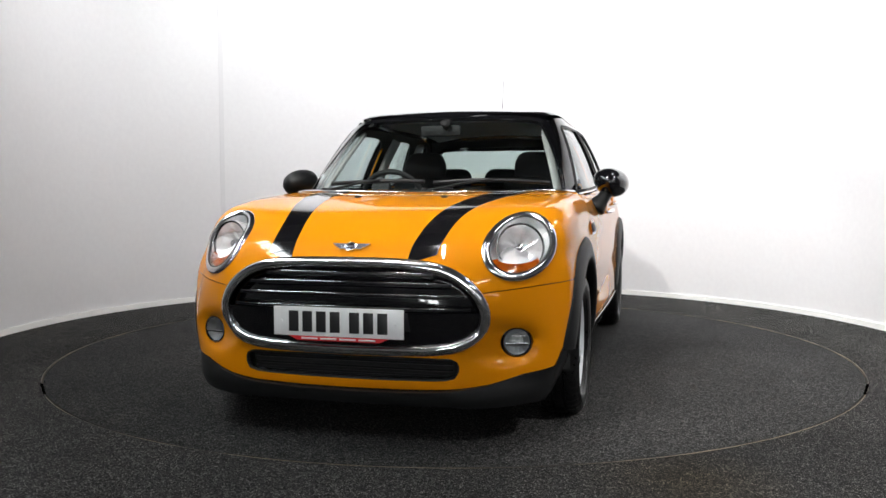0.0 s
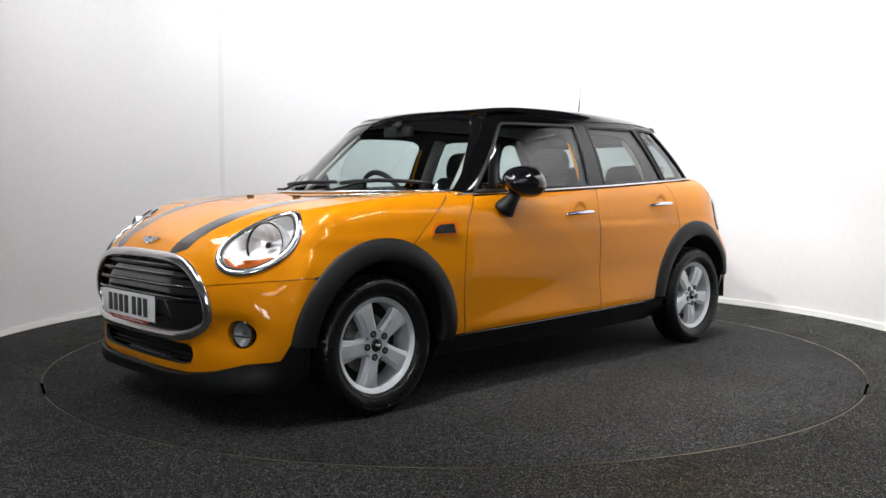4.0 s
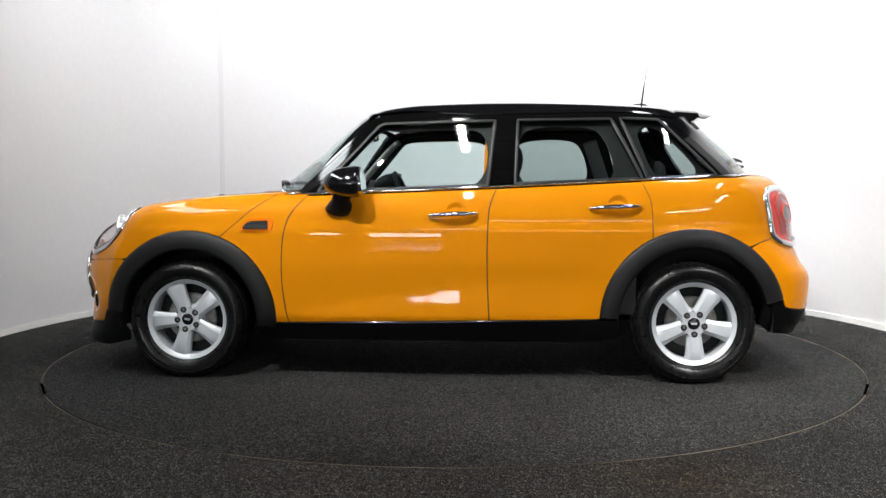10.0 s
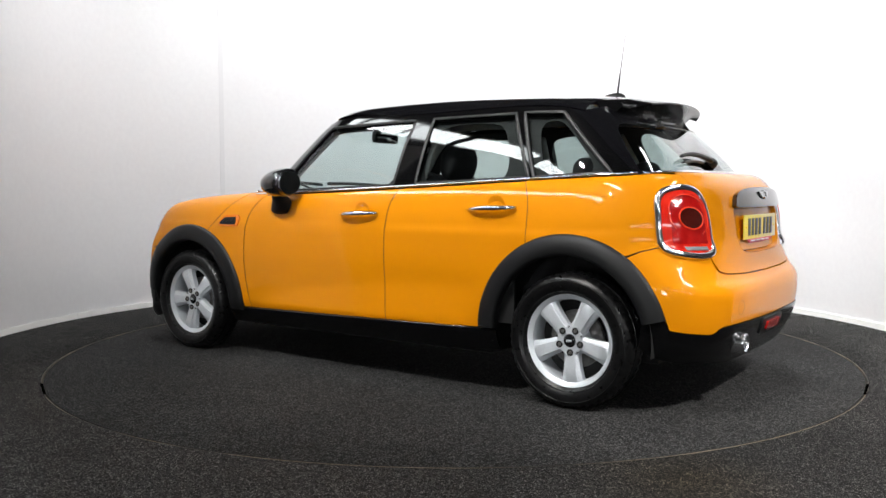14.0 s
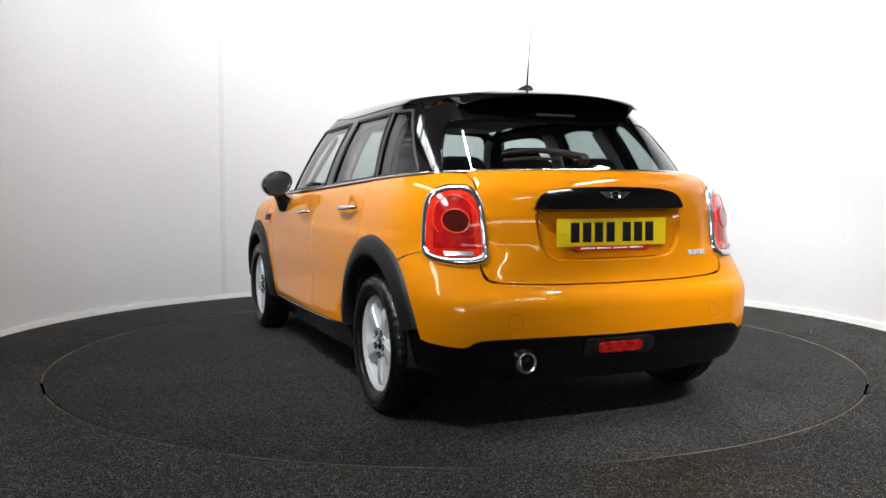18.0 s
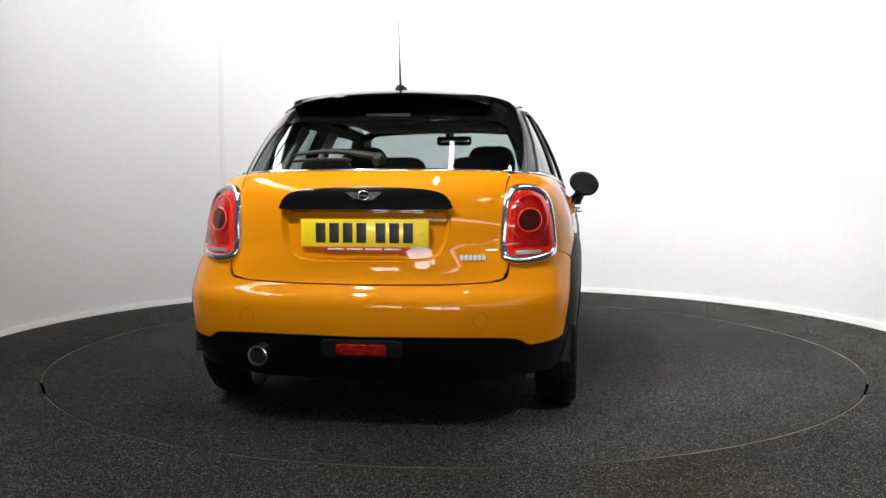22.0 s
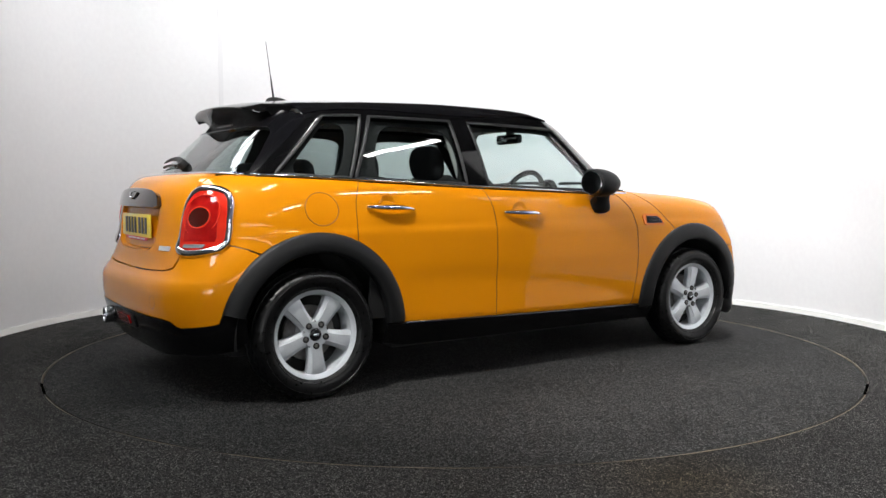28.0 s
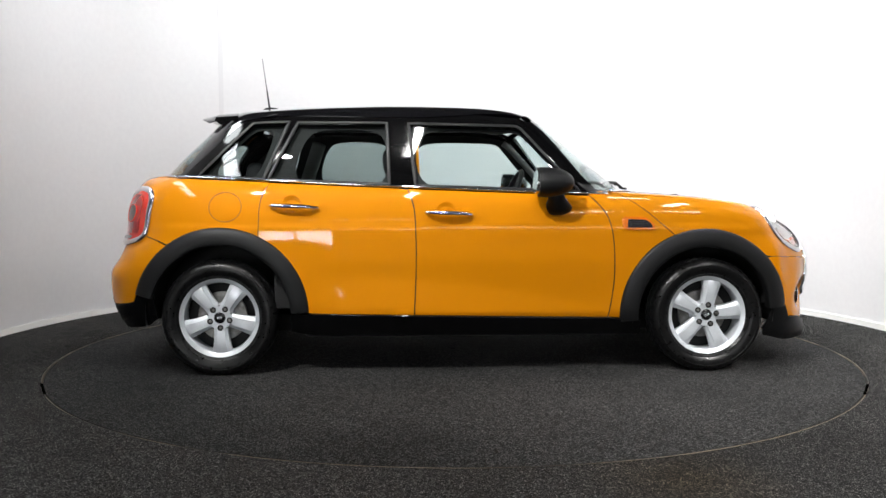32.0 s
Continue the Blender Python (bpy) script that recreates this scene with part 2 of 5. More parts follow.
side_w = curve([(0.15, 0.72), (0.22, 0.775), (0.28, 0.808), (0.34, 0.823), (0.45, 0.833), (0.6, 0.837), (0.72, 0.8365), (0.755, 0.8360), (0.768, 0.8342), (0.784, 0.829), (0.83, 0.8215), (0.88, 0.809), (0.95, 0.785), (1.02, 0.755), (1.1, 0.70)])
front_x = curve([(0.15, 1.99), (0.22, 2.02), (0.32, 2.022), (0.42, 2.02), (0.55, 2.012), (0.66, 2.0), (0.72, 1.985), (0.95, 1.93)])
rear_x = curve([(0.18, -1.84), (0.28, -1.90), (0.36, -1.93), (0.44, -1.942), (0.51, -1.943), (0.55, -1.93), (0.585, -1.902), (0.62, -1.888), (0.75, -1.882), (0.88, -1.868), (0.97, -1.845), (1.04, -1.80), (1.1, -1.73)])
hood_z = curve([(-2.0, 1.040), (-1.2, 1.043), (0.3, 0.985), (0.8, 0.962), (1.05, 0.948), (1.3, 0.928), (1.5, 0.900), (1.65, 0.868), (1.76, 0.83), (1.85, 0.785), (1.92, 0.742), (1.98, 0.69), (2.02, 0.63), (2.06, 0.55), (2.3, 0.0)])
belt_z = curve([(-1.8, 1.040), (-1.5, 1.031), (-0.3, 0.977), (0.53, 0.946), (0.9, 0.934)])


def plan(x, y, w, xf, xr, x0, x1, nf, nr):
    ay = np.abs(y) / np.maximum(w, 0.05)
    fx = np.maximum(x - x0, 0) / np.maximum(xf - x0, 0.05)
    rx = np.maximum(x1 - x, 0) / np.maximum(x1 - xr, 0.05)
    return np.where(x > x0, (fx ** nf + ay ** nf) ** (1 / nf), np.where(x < x1, (rx ** nr + ay ** nr) ** (1 / nr), ay)) - 1


LOW_0, LOW_1, NOSE_LOW_DX = 0.56, 0.74, -0.052
NOSE_N, NOSE_LOW_N, NOSE_0, NOSE_DX, NOSE_K = 3.25, 5.5, 1.2, -0.012, 1.15
TAIL_N, TAIL_TOP_N, TAIL_0 = 4.5, 2.75, -1.3


flare_z = curve([(-1.0, 0.515), (-0.25, 0.500), (0.06, 0.464), (0.42, 0.408), (0.6, 0.37), (0.74, 0.33), (0.95, 0.29)])


def rise(u, soft=0.012):
    return 0.5 * (u + np.sqrt(u * u + soft * soft))


def scallop(x, z):
    """The hollow along the lower doors and the flare below it."""
    w = 0.8378 - 0.088 * rise(0.59 - z) + 0.155 * rise(flare_z(x) - z) - 0.55 * rise(0.318 - z)
    here = ramp(x, -0.95, -0.6) * (1 - ramp(x, 0.72, 0.95)) * (1 - ramp(z, 0.6, 0.7))
    return (w - side_w(z)) * here


FOG = (0.630, 0.391, 0.058)


def lower_body(x, y, z):
    tail_n = TAIL_N + (TAIL_TOP_N - TAIL_N) * ramp(z, 0.56, 0.76)
    r = plan(x, y, (side_w(z) + scallop(x, z)) * (1 - 0.006 * x * x), front_x(z) + NOSE_DX + NOSE_LOW_DX * (1 - ramp(z, 0.3, 0.56)), rear_x(z), NOSE_0, TAIL_0, NOSE_LOW_N + (NOSE_N - NOSE_LOW_N) * ramp(z, LOW_0, LOW_1), tail_n) * 0.8
    slant = (x - NOSE_0) * 0.839 + np.abs(y) * 0.545 - 0.908 - 0.12 * ramp(z, 0.66, 0.9)
    r = smax(r, np.where(x > NOSE_0, slant, -1.0), 0.09)
    dish = ((np.abs(y) - FOG[0] + 0.035) / 0.112) ** 2 + ((z - FOG[1]) / 0.072) ** 2
    r = r + np.where(x > 1.4, 0.030 * np.exp(-dish * dish), 0)
    ya = np.minimum(np.abs(y) / 0.87, 0.985)
    shift = 0.8 * (1 - (1 - ya ** 2.8) ** (1 / 2.8))
    top = z - hood_z(x + NOSE_K * ramp(x, 1.48, 1.75) * shift) + 0.02 * ya ** 4
    return smax(smax(r, top * 0.9, 0.09), (0.13 - z), 0.03)


glass_w = curve([(0.9, 0.782), (0.97, 0.764), (1.1, 0.72), (1.2, 0.678), (1.3, 0.625), (1.36, 0.588), (1.46, 0.52)])
screen_x = curve([(0.9, 1.045), (0.968, 0.98), (1.1, 0.815), (1.245, 0.645), (1.36, 0.515), (1.46, 0.41)])
hatch_x = curve([(0.9, -1.90), (1.045, -1.785), (1.127, -1.71), (1.30, -1.53), (1.40, -1.42), (1.46, -1.36)])
ROOF_UP = 0.003
roof_z = curve([(x, z + ROOF_UP) for x, z in [(-1.6, 1.362), (-1.36, 1.402), (-1.19, 1.424), (-1.03, 1.438), (-0.86, 1.448), (-0.53, 1.459), (-0.36, 1.461), (-0.2, 1.459), (-0.03, 1.452), (0.135, 1.440), (0.3, 1.417), (0.4, 1.395), (0.5, 1.362), (0.6, 1.32)]])


SCREEN_N, SCREEN_DX, HATCH_N, HATCH_DX, HATCH_0 = 3.83, -0.062, 4.55, 0.124, -0.713


def cabin(x, y, z):
    w = glass_w(z) * (1 - 0.06 * (np.minimum(x + 0.3, 0) / 1.2) ** 2)
    r = plan(x, y, w, screen_x(z) + SCREEN_DX, hatch_x(z) + HATCH_DX, 0.0, HATCH_0, SCREEN_N, HATCH_N) * 0.7
    ahead = ramp(x, -0.3, 0.28)
    crown = 0.18 - 0.09 * ahead
    return smax(r, (z - roof_z(x) + 0.012 * ahead + crown * y * y) * 0.95, 0.06)


def shoot(fn, O, D, reach=2.4, steps=56):
    """Where rays from O along D first enter the form."""
    ts = np.linspace(0, reach, steps)
    g = np.stack([fn(*(O + t * D).T) for t in ts])
    inside = g < 0
    first = np.argmax(inside, axis=0)
    miss = ~inside.any(axis=0)
    near = np.argmin(g, axis=0)
    first = np.where(miss, near, np.maximum(first, 1))
    lo, hi = ts[np.maximum(first - 1, 0)], ts[first]
    for _ in range(22):
        mid = (lo + hi) / 2
        ins = fn(*(O + mid[:, None] * D).T) < 0
        hi, lo = np.where(ins, mid, hi), np.where(ins, lo, mid)
    return O + np.where(miss, ts[near], hi)[:, None] * D


def normals(fn, P, e=0.004):
    x, y, z = P.T
    n = np.stack([fn(x + e, y, z) - fn(x - e, y, z), fn(x, y + e, z) - fn(x, y - e, z), fn(x, y, z + e) - fn(x, y, z - e)], 1)
    return n / np.maximum(np.linalg.norm(n, axis=1, keepdims=True), 1e-9)


class Along:
    """Seen square-on along one axis: 'y' from the left, 'x' from ahead, '-x' from behind, 'z' from above."""

    def __init__(self, axis):
        self.axis = axis

    def flat(self, P):
        P = np.asarray(P, float)
        return {"y": P[:, [0, 2]], "x": P[:, [1, 2]], "-x": P[:, [1, 2]], "z": P[:, [0, 1]]}[self.axis]

    def rays(self, Q):
        n, o = len(Q), np.ones(len(Q))
        if self.axis == "y":
            return np.stack([Q[:, 0], 1.2 * o, Q[:, 1]], 1), np.tile([0, -1.0, 0], (n, 1))
        if self.axis == "x":
            return np.stack([2.6 * o, Q[:, 0], Q[:, 1]], 1), np.tile([-1.0, 0, 0], (n, 1))
        if self.axis == "-x":
            return np.stack([-2.6 * o, Q[:, 0], Q[:, 1]], 1), np.tile([1.0, 0, 0], (n, 1))
        return np.stack([Q[:, 0], Q[:, 1], 2 * o], 1), np.tile([0, 0, -1.0], (n, 1))


class Around:
    """Seen from a point inside, about a middle direction."""

    def __init__(self, centre, ahead):
        self.c, a = np.array(centre, float), np.array(ahead, float)
        self.a = a / np.linalg.norm(a)
        s = np.cross([0, 0, 1.0], self.a)
        self.s = s / np.linalg.norm(s)
        self.u = np.cross(self.a, self.s)

    def flat(self, P):
        d = np.asarray(P, float) - self.c
        d /= np.linalg.norm(d, axis=1, keepdims=True)
        th = np.arccos(np.clip(d @ self.a, -1, 1))
        p, q = d @ self.s, d @ self.u
        k = th / np.maximum(np.hypot(p, q), 1e-9)
        return np.stack([p * k, q * k], 1)

    def rays(self, Q):
        th = np.hypot(Q[:, 0], Q[:, 1])
        k = np.sin(th) / np.maximum(th, 1e-9)
        d = np.cos(th)[:, None] * self.a + (Q[:, 0] * k)[:, None] * self.s + (Q[:, 1] * k)[:, None] * self.u
        return self.c + 2.2 * d, -d


def in_poly(P, poly):
    x, y = P[:, 0], P[:, 1]
    a, b = poly, np.roll(poly, -1, 0)
    ins = np.zeros(len(P), bool)
    for (x0, y0), (x1, y1) in zip(a, b):
        if y0 != y1:
            ins ^= ((y0 > y) != (y1 > y)) & (x < (x1 - x0) * (y - y0) / (y1 - y0) + x0)
    return ins


def edge_dist(P, poly):
    a, b = poly, np.roll(poly, -1, 0)
    best = np.full(len(P), 9.0)
    for p, q in zip(a, b):
        d = q - p
        t = np.clip(((P - p) @ d) / max(d @ d, 1e-12), 0, 1)
        best = np.minimum(best, np.linalg.norm(P - p - t[:, None] * d, axis=1))
    return best


def inset(poly, d):
    """Move a closed outline inwards by d."""
    a = np.roll(poly, 1, 0)
    b = np.roll(poly, -1, 0)
    area = np.sum(poly[:, 0] * b[:, 1] - b[:, 0] * poly[:, 1])
    e1, e2 = poly - a, b - poly
    e1 /= np.maximum(np.linalg.norm(e1, axis=1, keepdims=True), 1e-9)
    e2 /= np.maximum(np.linalg.norm(e2, axis=1, keepdims=True), 1e-9)
    n = np.stack([-(e1 + e2)[:, 1], (e1 + e2)[:, 0]], 1)
    n /= np.maximum(np.linalg.norm(n, axis=1, keepdims=True), 1e-6)
    cosh = np.maximum(n[:, 0] * -e1[:, 1] + n[:, 1] * e1[:, 0], 0.4)
    return poly + (d if area > 0 else -d) * n / cosh[:, None]


def resample(P, step):
    P = np.asarray(P, float)
    out = []
    for a, b in zip(P, np.roll(P, -1, 0)):
        n = max(1, int(round(np.linalg.norm(b - a) / step)))
        out += [a + (b - a) * k / n for k in range(n)]
    return np.array(out)


def panel(name, outline, view, fn, material, parent, holes=(), gap=0.002, step=0.03, depth=0.014, lift=0.0, label="", flip=False, bulge=None):
    """A sheet cut to an outline (3D points near the form) and pressed on the form, with a folded edge. flip: its twin on the car's other side."""
    loops = [inset(view.flat(resample(outline, step * 0.8)), gap)]
    for hole in holes:
        loops.append(inset(view.flat(resample(hole, step * 0.6)), -gap))
    scale = 1.0 if isinstance(view, Along) else 1.0
    outer = loops[0]
    lo, hi = outer.min(0), outer.max(0)
    s = step * scale
    gx, gy = np.meshgrid(np.arange(lo[0] + s / 2, hi[0], s), np.arange(lo[1] + s / 2, hi[1], s))
    gx = gx + (np.arange(gx.shape[0]) % 2)[:, None] * s / 2
    G = np.stack([gx.ravel(), gy.ravel()], 1)
    if len(G):
        keep = in_poly(G, outer) & (edge_dist(G, outer) > s * 0.45)
        for h in loops[1:]:
            keep &= ~in_poly(G, h) & (edge_dist(G, h) > s * 0.45)
        G = G[keep]
    pts, edges = [], []
    for loop in loops:
        k = len(pts)
        pts += loop.tolist()
        edges += [(k + i, k + (i + 1) % len(loop)) for i in range(len(loop))]
    pts += G.tolist()
    co, _, tris, _, _, _ = delaunay_2d_cdt([Vector(p) for p in pts], edges, [], 0, 1e-6)
    Q = np.array([tuple(c) for c in co])
    tris = np.array([tuple(t) for t in tris])
    mid = Q[tris].mean(1)
    keep = in_poly(mid, outer)
    for h in loops[1:]:
        keep &= ~in_poly(mid, h)
    tris = tris[keep]
    O, D = view.rays(Q)
    P = shoot(fn, O, D)
    N = normals(fn, P)
    P = P + N * lift
    if bulge is not None:
        P = P + N * bulge(P)[:, None]
    # faces look outwards
    fnorm = np.cross(P[tris[:, 1]] - P[tris[:, 0]], P[tris[:, 2]] - P[tris[:, 0]])
    back = np.einsum("ij,ij->i", fnorm, N[tris[:, 0]]) < 0
    tris[back] = tris[back][:, ::-1]
    # folded edge along the border
    count = {}
    for t in tris:
        for a, b in ((t[0], t[1]), (t[1], t[2]), (t[2], t[0])):
            count[(a, b)] = 1
    border = [e for e in count if (e[1], e[0]) not in count]
    verts = P.tolist()
    low = {}
    for a, b in border:
        for v in (a, b):
            if v not in low:
                low[v] = len(verts)
                verts.append((P[v] - N[v] * depth).tolist())
    faces = [tuple(int(i) for i in t) for t in tris]
    nsheet = len(faces)
    faces += [(int(b), int(a), low[a], low[b]) for a, b in border]
    V = np.array(verts)
    NN = N.copy()
    if flip:
        V = V * [1, -1, 1]
        NN = NN * [1, -1, 1]
        faces = [f[::-1] for f in faces]
    me = bpy.data.meshes.new(name)
    me.from_pydata(V.tolist(), [], faces)
    me.update()
    me.polygons.foreach_set("use_smooth", [i < nsheet for i in range(len(faces))])
    fn_all = [tuple(p.normal) for p in me.polygons]
    ln = []
    for i, f in enumerate(faces):
        if i < nsheet and bulge is None:
            ln += [tuple(NN[v]) for v in f]
        else:
            ln += [(0.0, 0.0, 0.0) if i < nsheet else fn_all[i]] * len(f)
    me.normals_split_custom_set(ln)
    me.materials.append(material)
    ob = new(name, me)
    ob.parent = parent
    if label:
        ob["label"] = label
    return ob


SIDE, AHEAD, BEHIND, ABOVE = Along("y"), Along("x"), Along("-x"), Along("z")


def on_side(fn, pairs):
    Q = np.array(pairs, float)
    return shoot(fn, *SIDE.rays(Q))


def on_front(fn, pairs, view=AHEAD):
    return shoot(fn, *view.rays(np.array(pairs, float)))


def arc(cx, cz, r, a0, a1, n=24, rz=None):
    return [(cx + r * math.cos(radians(a)), cz + (rz or r) * math.sin(radians(a))) for a in np.linspace(a0, a1, n)]


def both(pairs):
    """Close a half outline (from the middle line round to the middle line) by its mirror image."""
    return list(pairs) + [(-y, z) for y, z in pairs[::-1] if abs(y) > 1e-6]


def pair(build):
    """Call for the left and for the right side."""
    return [build(False), build(True)]


def along_form(fn, view, pairs, lift=0.0):
    P = shoot(fn, *view.rays(np.array(pairs, float)))
    N = normals(fn, P)
    return P + N * lift, N


# ---- the studio ----
WALL_C, WALL_R, TABLE_R = (0.0, 0.215), 3.0, 2.268


def ring_sheet(r0, r1, z, n=128, rings=1, skirt=0.0):
    bm = bmesh.new()
    rows = []
    for j in range(rings + 1):
        r = r0 + (r1 - r0) * j / rings
        rows.append([bm.verts.new((r * math.cos(2 * math.pi * i / n), r * math.sin(2 * math.pi * i / n), z)) for i in range(n)])
    if skirt:
        rows.insert(0, [bm.verts.new((v.co.x, v.co.y, z - skirt)) for v in rows[0]])
    for a, b in zip(rows, rows[1:]):
        for i in range(n):
            bm.faces.new((a[i], b[i], b[(i + 1) % n], a[(i + 1) % n]))
    return sharp(bm)


def wall_arc(r0, r1, z0, z1, a0, a1, n=96):
    bm = bmesh.new()
    cols = []
    for i in range(n + 1):
        a = radians(a0 + (a1 - a0) * i / n)
        c, s = math.cos(a), math.sin(a)
        cols.append([bm.verts.new((WALL_C[0] + r * c, WALL_C[1] + r * s, z)) for r, z in ((r0, z0), (r0, z1), (r1, z1), (r1, z0))])
    for a, b in zip(cols, cols[1:]):
        for k in range(4):
            bm.faces.new((a[k], a[(k + 1) % 4], b[(k + 1) % 4], b[k]))
    bm.faces.new(cols[0])
    bm.faces.new(cols[-1][::-1])
    bmesh.ops.recalc_face_normals(bm, faces=bm.faces)
    return sharp(bm)


floor = part("floor", ring_sheet(TABLE_R + 0.013, 11.0, 0.0, skirt=0.05), CARPET)
tagged(floor, "dark grey speckled carpet floor round the turntable", "floor", kind="structure")
pit = part("floor_pit", lathe([(0.001, -0.045), (TABLE_R + 0.3, -0.045)], 64, "z"), DARK_TRIM)
tagged(pit, "dark pit floor under the turntable", "floor", kind="structure")
rim = part("trim", lathe([(TABLE_R + 0.0098, -0.04), (TABLE_R + 0.0098, 0.001), (TABLE_R + 0.0126, 0.001), (TABLE_R + 0.0126, -0.04)], 180, "z"), EDGE_TAN)
tagged(rim, "worn tan metal edge strip round the turntable", "trim", kind="structure")

wall = part("wall_curved", wall_arc(WALL_R, WALL_R + 0.09, 0.0, 3.3, -28, 208), WALL)
tagged(wall, "white curved studio backdrop wall", "wall", kind="structure")
skirting = part("baseboard", wall_arc(WALL_R - 0.008, WALL_R - 0.001, 0.0, 0.038, -28, 208), SKIRT)
for k in range(10):
    part("board", wall_arc(WALL_R - 0.014, WALL_R - 0.0085, 0.0, 0.042, -28 + 23.6 * k + 0.02, -28 + 23.6 * (k + 1) - 0.02, 12), SKIRT, skirting)
tagged(skirting, "narrow white skirting board along curved wall", "baseboard", kind="structure")
batten = part("trim", wall_arc(WALL_R - 0.003, WALL_R - 0.0005, 0.042, 3.3, 132.3, 133.1, 4), SEAM)
tagged(batten, "white cover strip over a wall panel joint", "trim", kind="structure")

for name, cx, cy, sx, sy in (("wall_east", 8.0, -1.5, 0.2, 15), ("wall_west", -8.0, -1.5, 0.2, 15), ("wall_north", 0, 6.0, 16, 0.2), ("wall_south", 0, -9.0, 16, 0.2)):
    w = part(name, box_bm(cx, cy, 2.3, sx, sy, 4.6), HALL_GREY, smooth=False)
    tagged(w, "plain pale hall wall behind the studio", "wall", kind="structure")
ceiling_bm = box_bm(0, -1.5, 4.66, 16.2, 15.2, 0.1)
for k in range(9):
    b = box_bm(0, -8.2 + k * 1.7, 4.5, 16, 0.12, 0.22)
    tmp = bpy.data.meshes.new("tmp")
    b.to_mesh(tmp)
    b.free()
    ceiling_bm.from_mesh(tmp)
    bpy.data.meshes.remove(tmp)
ceiling = part("ceiling", ceiling_bm, CEILING_DARK, smooth=False)
tagged(ceiling, "dark hall ceiling with cross beams", "ceiling", kind="structure")


def ceiling_light(x, y, z, length, width, glow, turn=0.0):
    lamp = new("ceiling_light")
    lamp.matrix_world = pose(x, y, z, 0, 0, turn)
    tagged(lamp, "long white ceiling light panel, switched on", "ceiling light", "ceiling lights over the turntable")
    part("frame", box_bm(0, 0, 0.035, length + 0.05, width + 0.05, 0.05, 0.008), SKIRT, lamp)
    part("diffuser", box_bm(0, 0, 0.006, length, width, 0.02, 0.004), glow, lamp)
    part("cable", tube([(0, 0, 0.06), (0, 0, 4.6 - z)], 0.006), DARK_TRIM, lamp)
    return lamp


ceiling_light(-0.12, -1.95, 3.2, 1.2, 0.06, LAMP_GLOW, 88)


def rod_up(thing, z):
    """A hanging rod from a lamp to the ceiling."""
    up = thing.matrix_world.inverted().to_3x3() @ Vector((0, 0, 4.6 - z))
    base = Vector((0, 0, 0.19))
    part("rod", tube([base, base * 0.5 + up * 0.5 + Vector((0, 0, 0.05)), up], 0.008), DARK_TRIM, thing)


def fill_lamp(x, y, z, target, watts, angle=46, size=0.25):
    """An added hanging fill lamp aimed at a target; no known fitting of the studio."""
    at = Vector((x, y, z))
    lamp = new("fill_lamp")
    lamp.matrix_world = Matrix.Translation(at) @ (Vector(target) - at).to_track_quat("-Z", "Y").to_matrix().to_4x4()
    tagged(lamp, "dark hanging fill lamp, added to brighten the car and floor", "stage light")
    part("housing", lathe([(0.001, 0.30), (0.2, 0.30), (0.3, 0.2), (0.33, -0.06), (0.32, -0.06), (0.29, 0.15), (0.001, 0.2)], 32, "z"), DARK_TRIM, lamp)
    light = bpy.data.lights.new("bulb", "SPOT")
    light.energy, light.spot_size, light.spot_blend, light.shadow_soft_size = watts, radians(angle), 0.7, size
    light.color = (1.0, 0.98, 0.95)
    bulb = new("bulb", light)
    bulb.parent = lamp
    rod_up(lamp, z)


def wall_spot(turn, watts, r=1.75, z=3.6):
    """A track spotlight turned on the curved wall."""
    c, s = math.cos(radians(turn)), math.sin(radians(turn))
    at = Vector((r * c, 0.2 + r * s, z))
    aim = Vector((3.0 * c, 0.215 + 3.0 * s, 1.35)) - at
    spot = new("wall_spotlight")
    spot.matrix_world = Matrix.Translation(at) @ aim.to_track_quat("-Z", "Y").to_matrix().to_4x4()
    tagged(spot, "dark track spotlight washing the curved wall", "spotlight", "spotlights on the curved wall")
    part("housing", lathe([(0.001, 0.20), (0.12, 0.20), (0.19, 0.16), (0.235, -0.01), (0.228, -0.01), (0.18, 0.11), (0.001, 0.13)], 24, "z"), DARK_TRIM, spot)
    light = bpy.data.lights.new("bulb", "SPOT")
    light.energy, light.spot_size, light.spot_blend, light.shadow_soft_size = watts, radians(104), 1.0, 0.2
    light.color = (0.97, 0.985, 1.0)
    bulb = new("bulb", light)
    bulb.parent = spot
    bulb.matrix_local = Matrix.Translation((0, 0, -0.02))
    rod_up(spot, z)


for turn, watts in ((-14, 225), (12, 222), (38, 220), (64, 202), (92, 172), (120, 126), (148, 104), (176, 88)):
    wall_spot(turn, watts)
# added fill: the first on the car, the second on the floor at right
fill_lamp(-1.7, -3.7, 4.35, (0.25, 0.0, 0.8), 780, 50, 0.08)
fill_lamp(2.9, -4.4, 3.9, (2.05, -2.4, 0.0), 1250, 47, 0.08)
for lx, ly, turn in ((2.3, -1.6, 90), (3.0, -4.2, 70), (2.4, -6.2, 60)):
    ceiling_light(lx, ly, 3.6, 1.2, 0.13, LAMP_GLOW_WALL, turn)
rooflight = new("rooflight")
rooflight.matrix_world = pose(-3.5, -2.0, 4.56)
tagged(rooflight, "long bright rooflight strip in the hall ceiling", "rooflight")
part("frame", box_bm(0, 0, 0.03, 0.75, 6.1, 0.05, 0.01), SKIRT, rooflight)
for k in range(4):
    part("pane", box_bm(0, -2.28 + 1.52 * k, 0.0, 0.62, 1.46, 0.03, 0.004), ROOFLIGHT, rooflight)


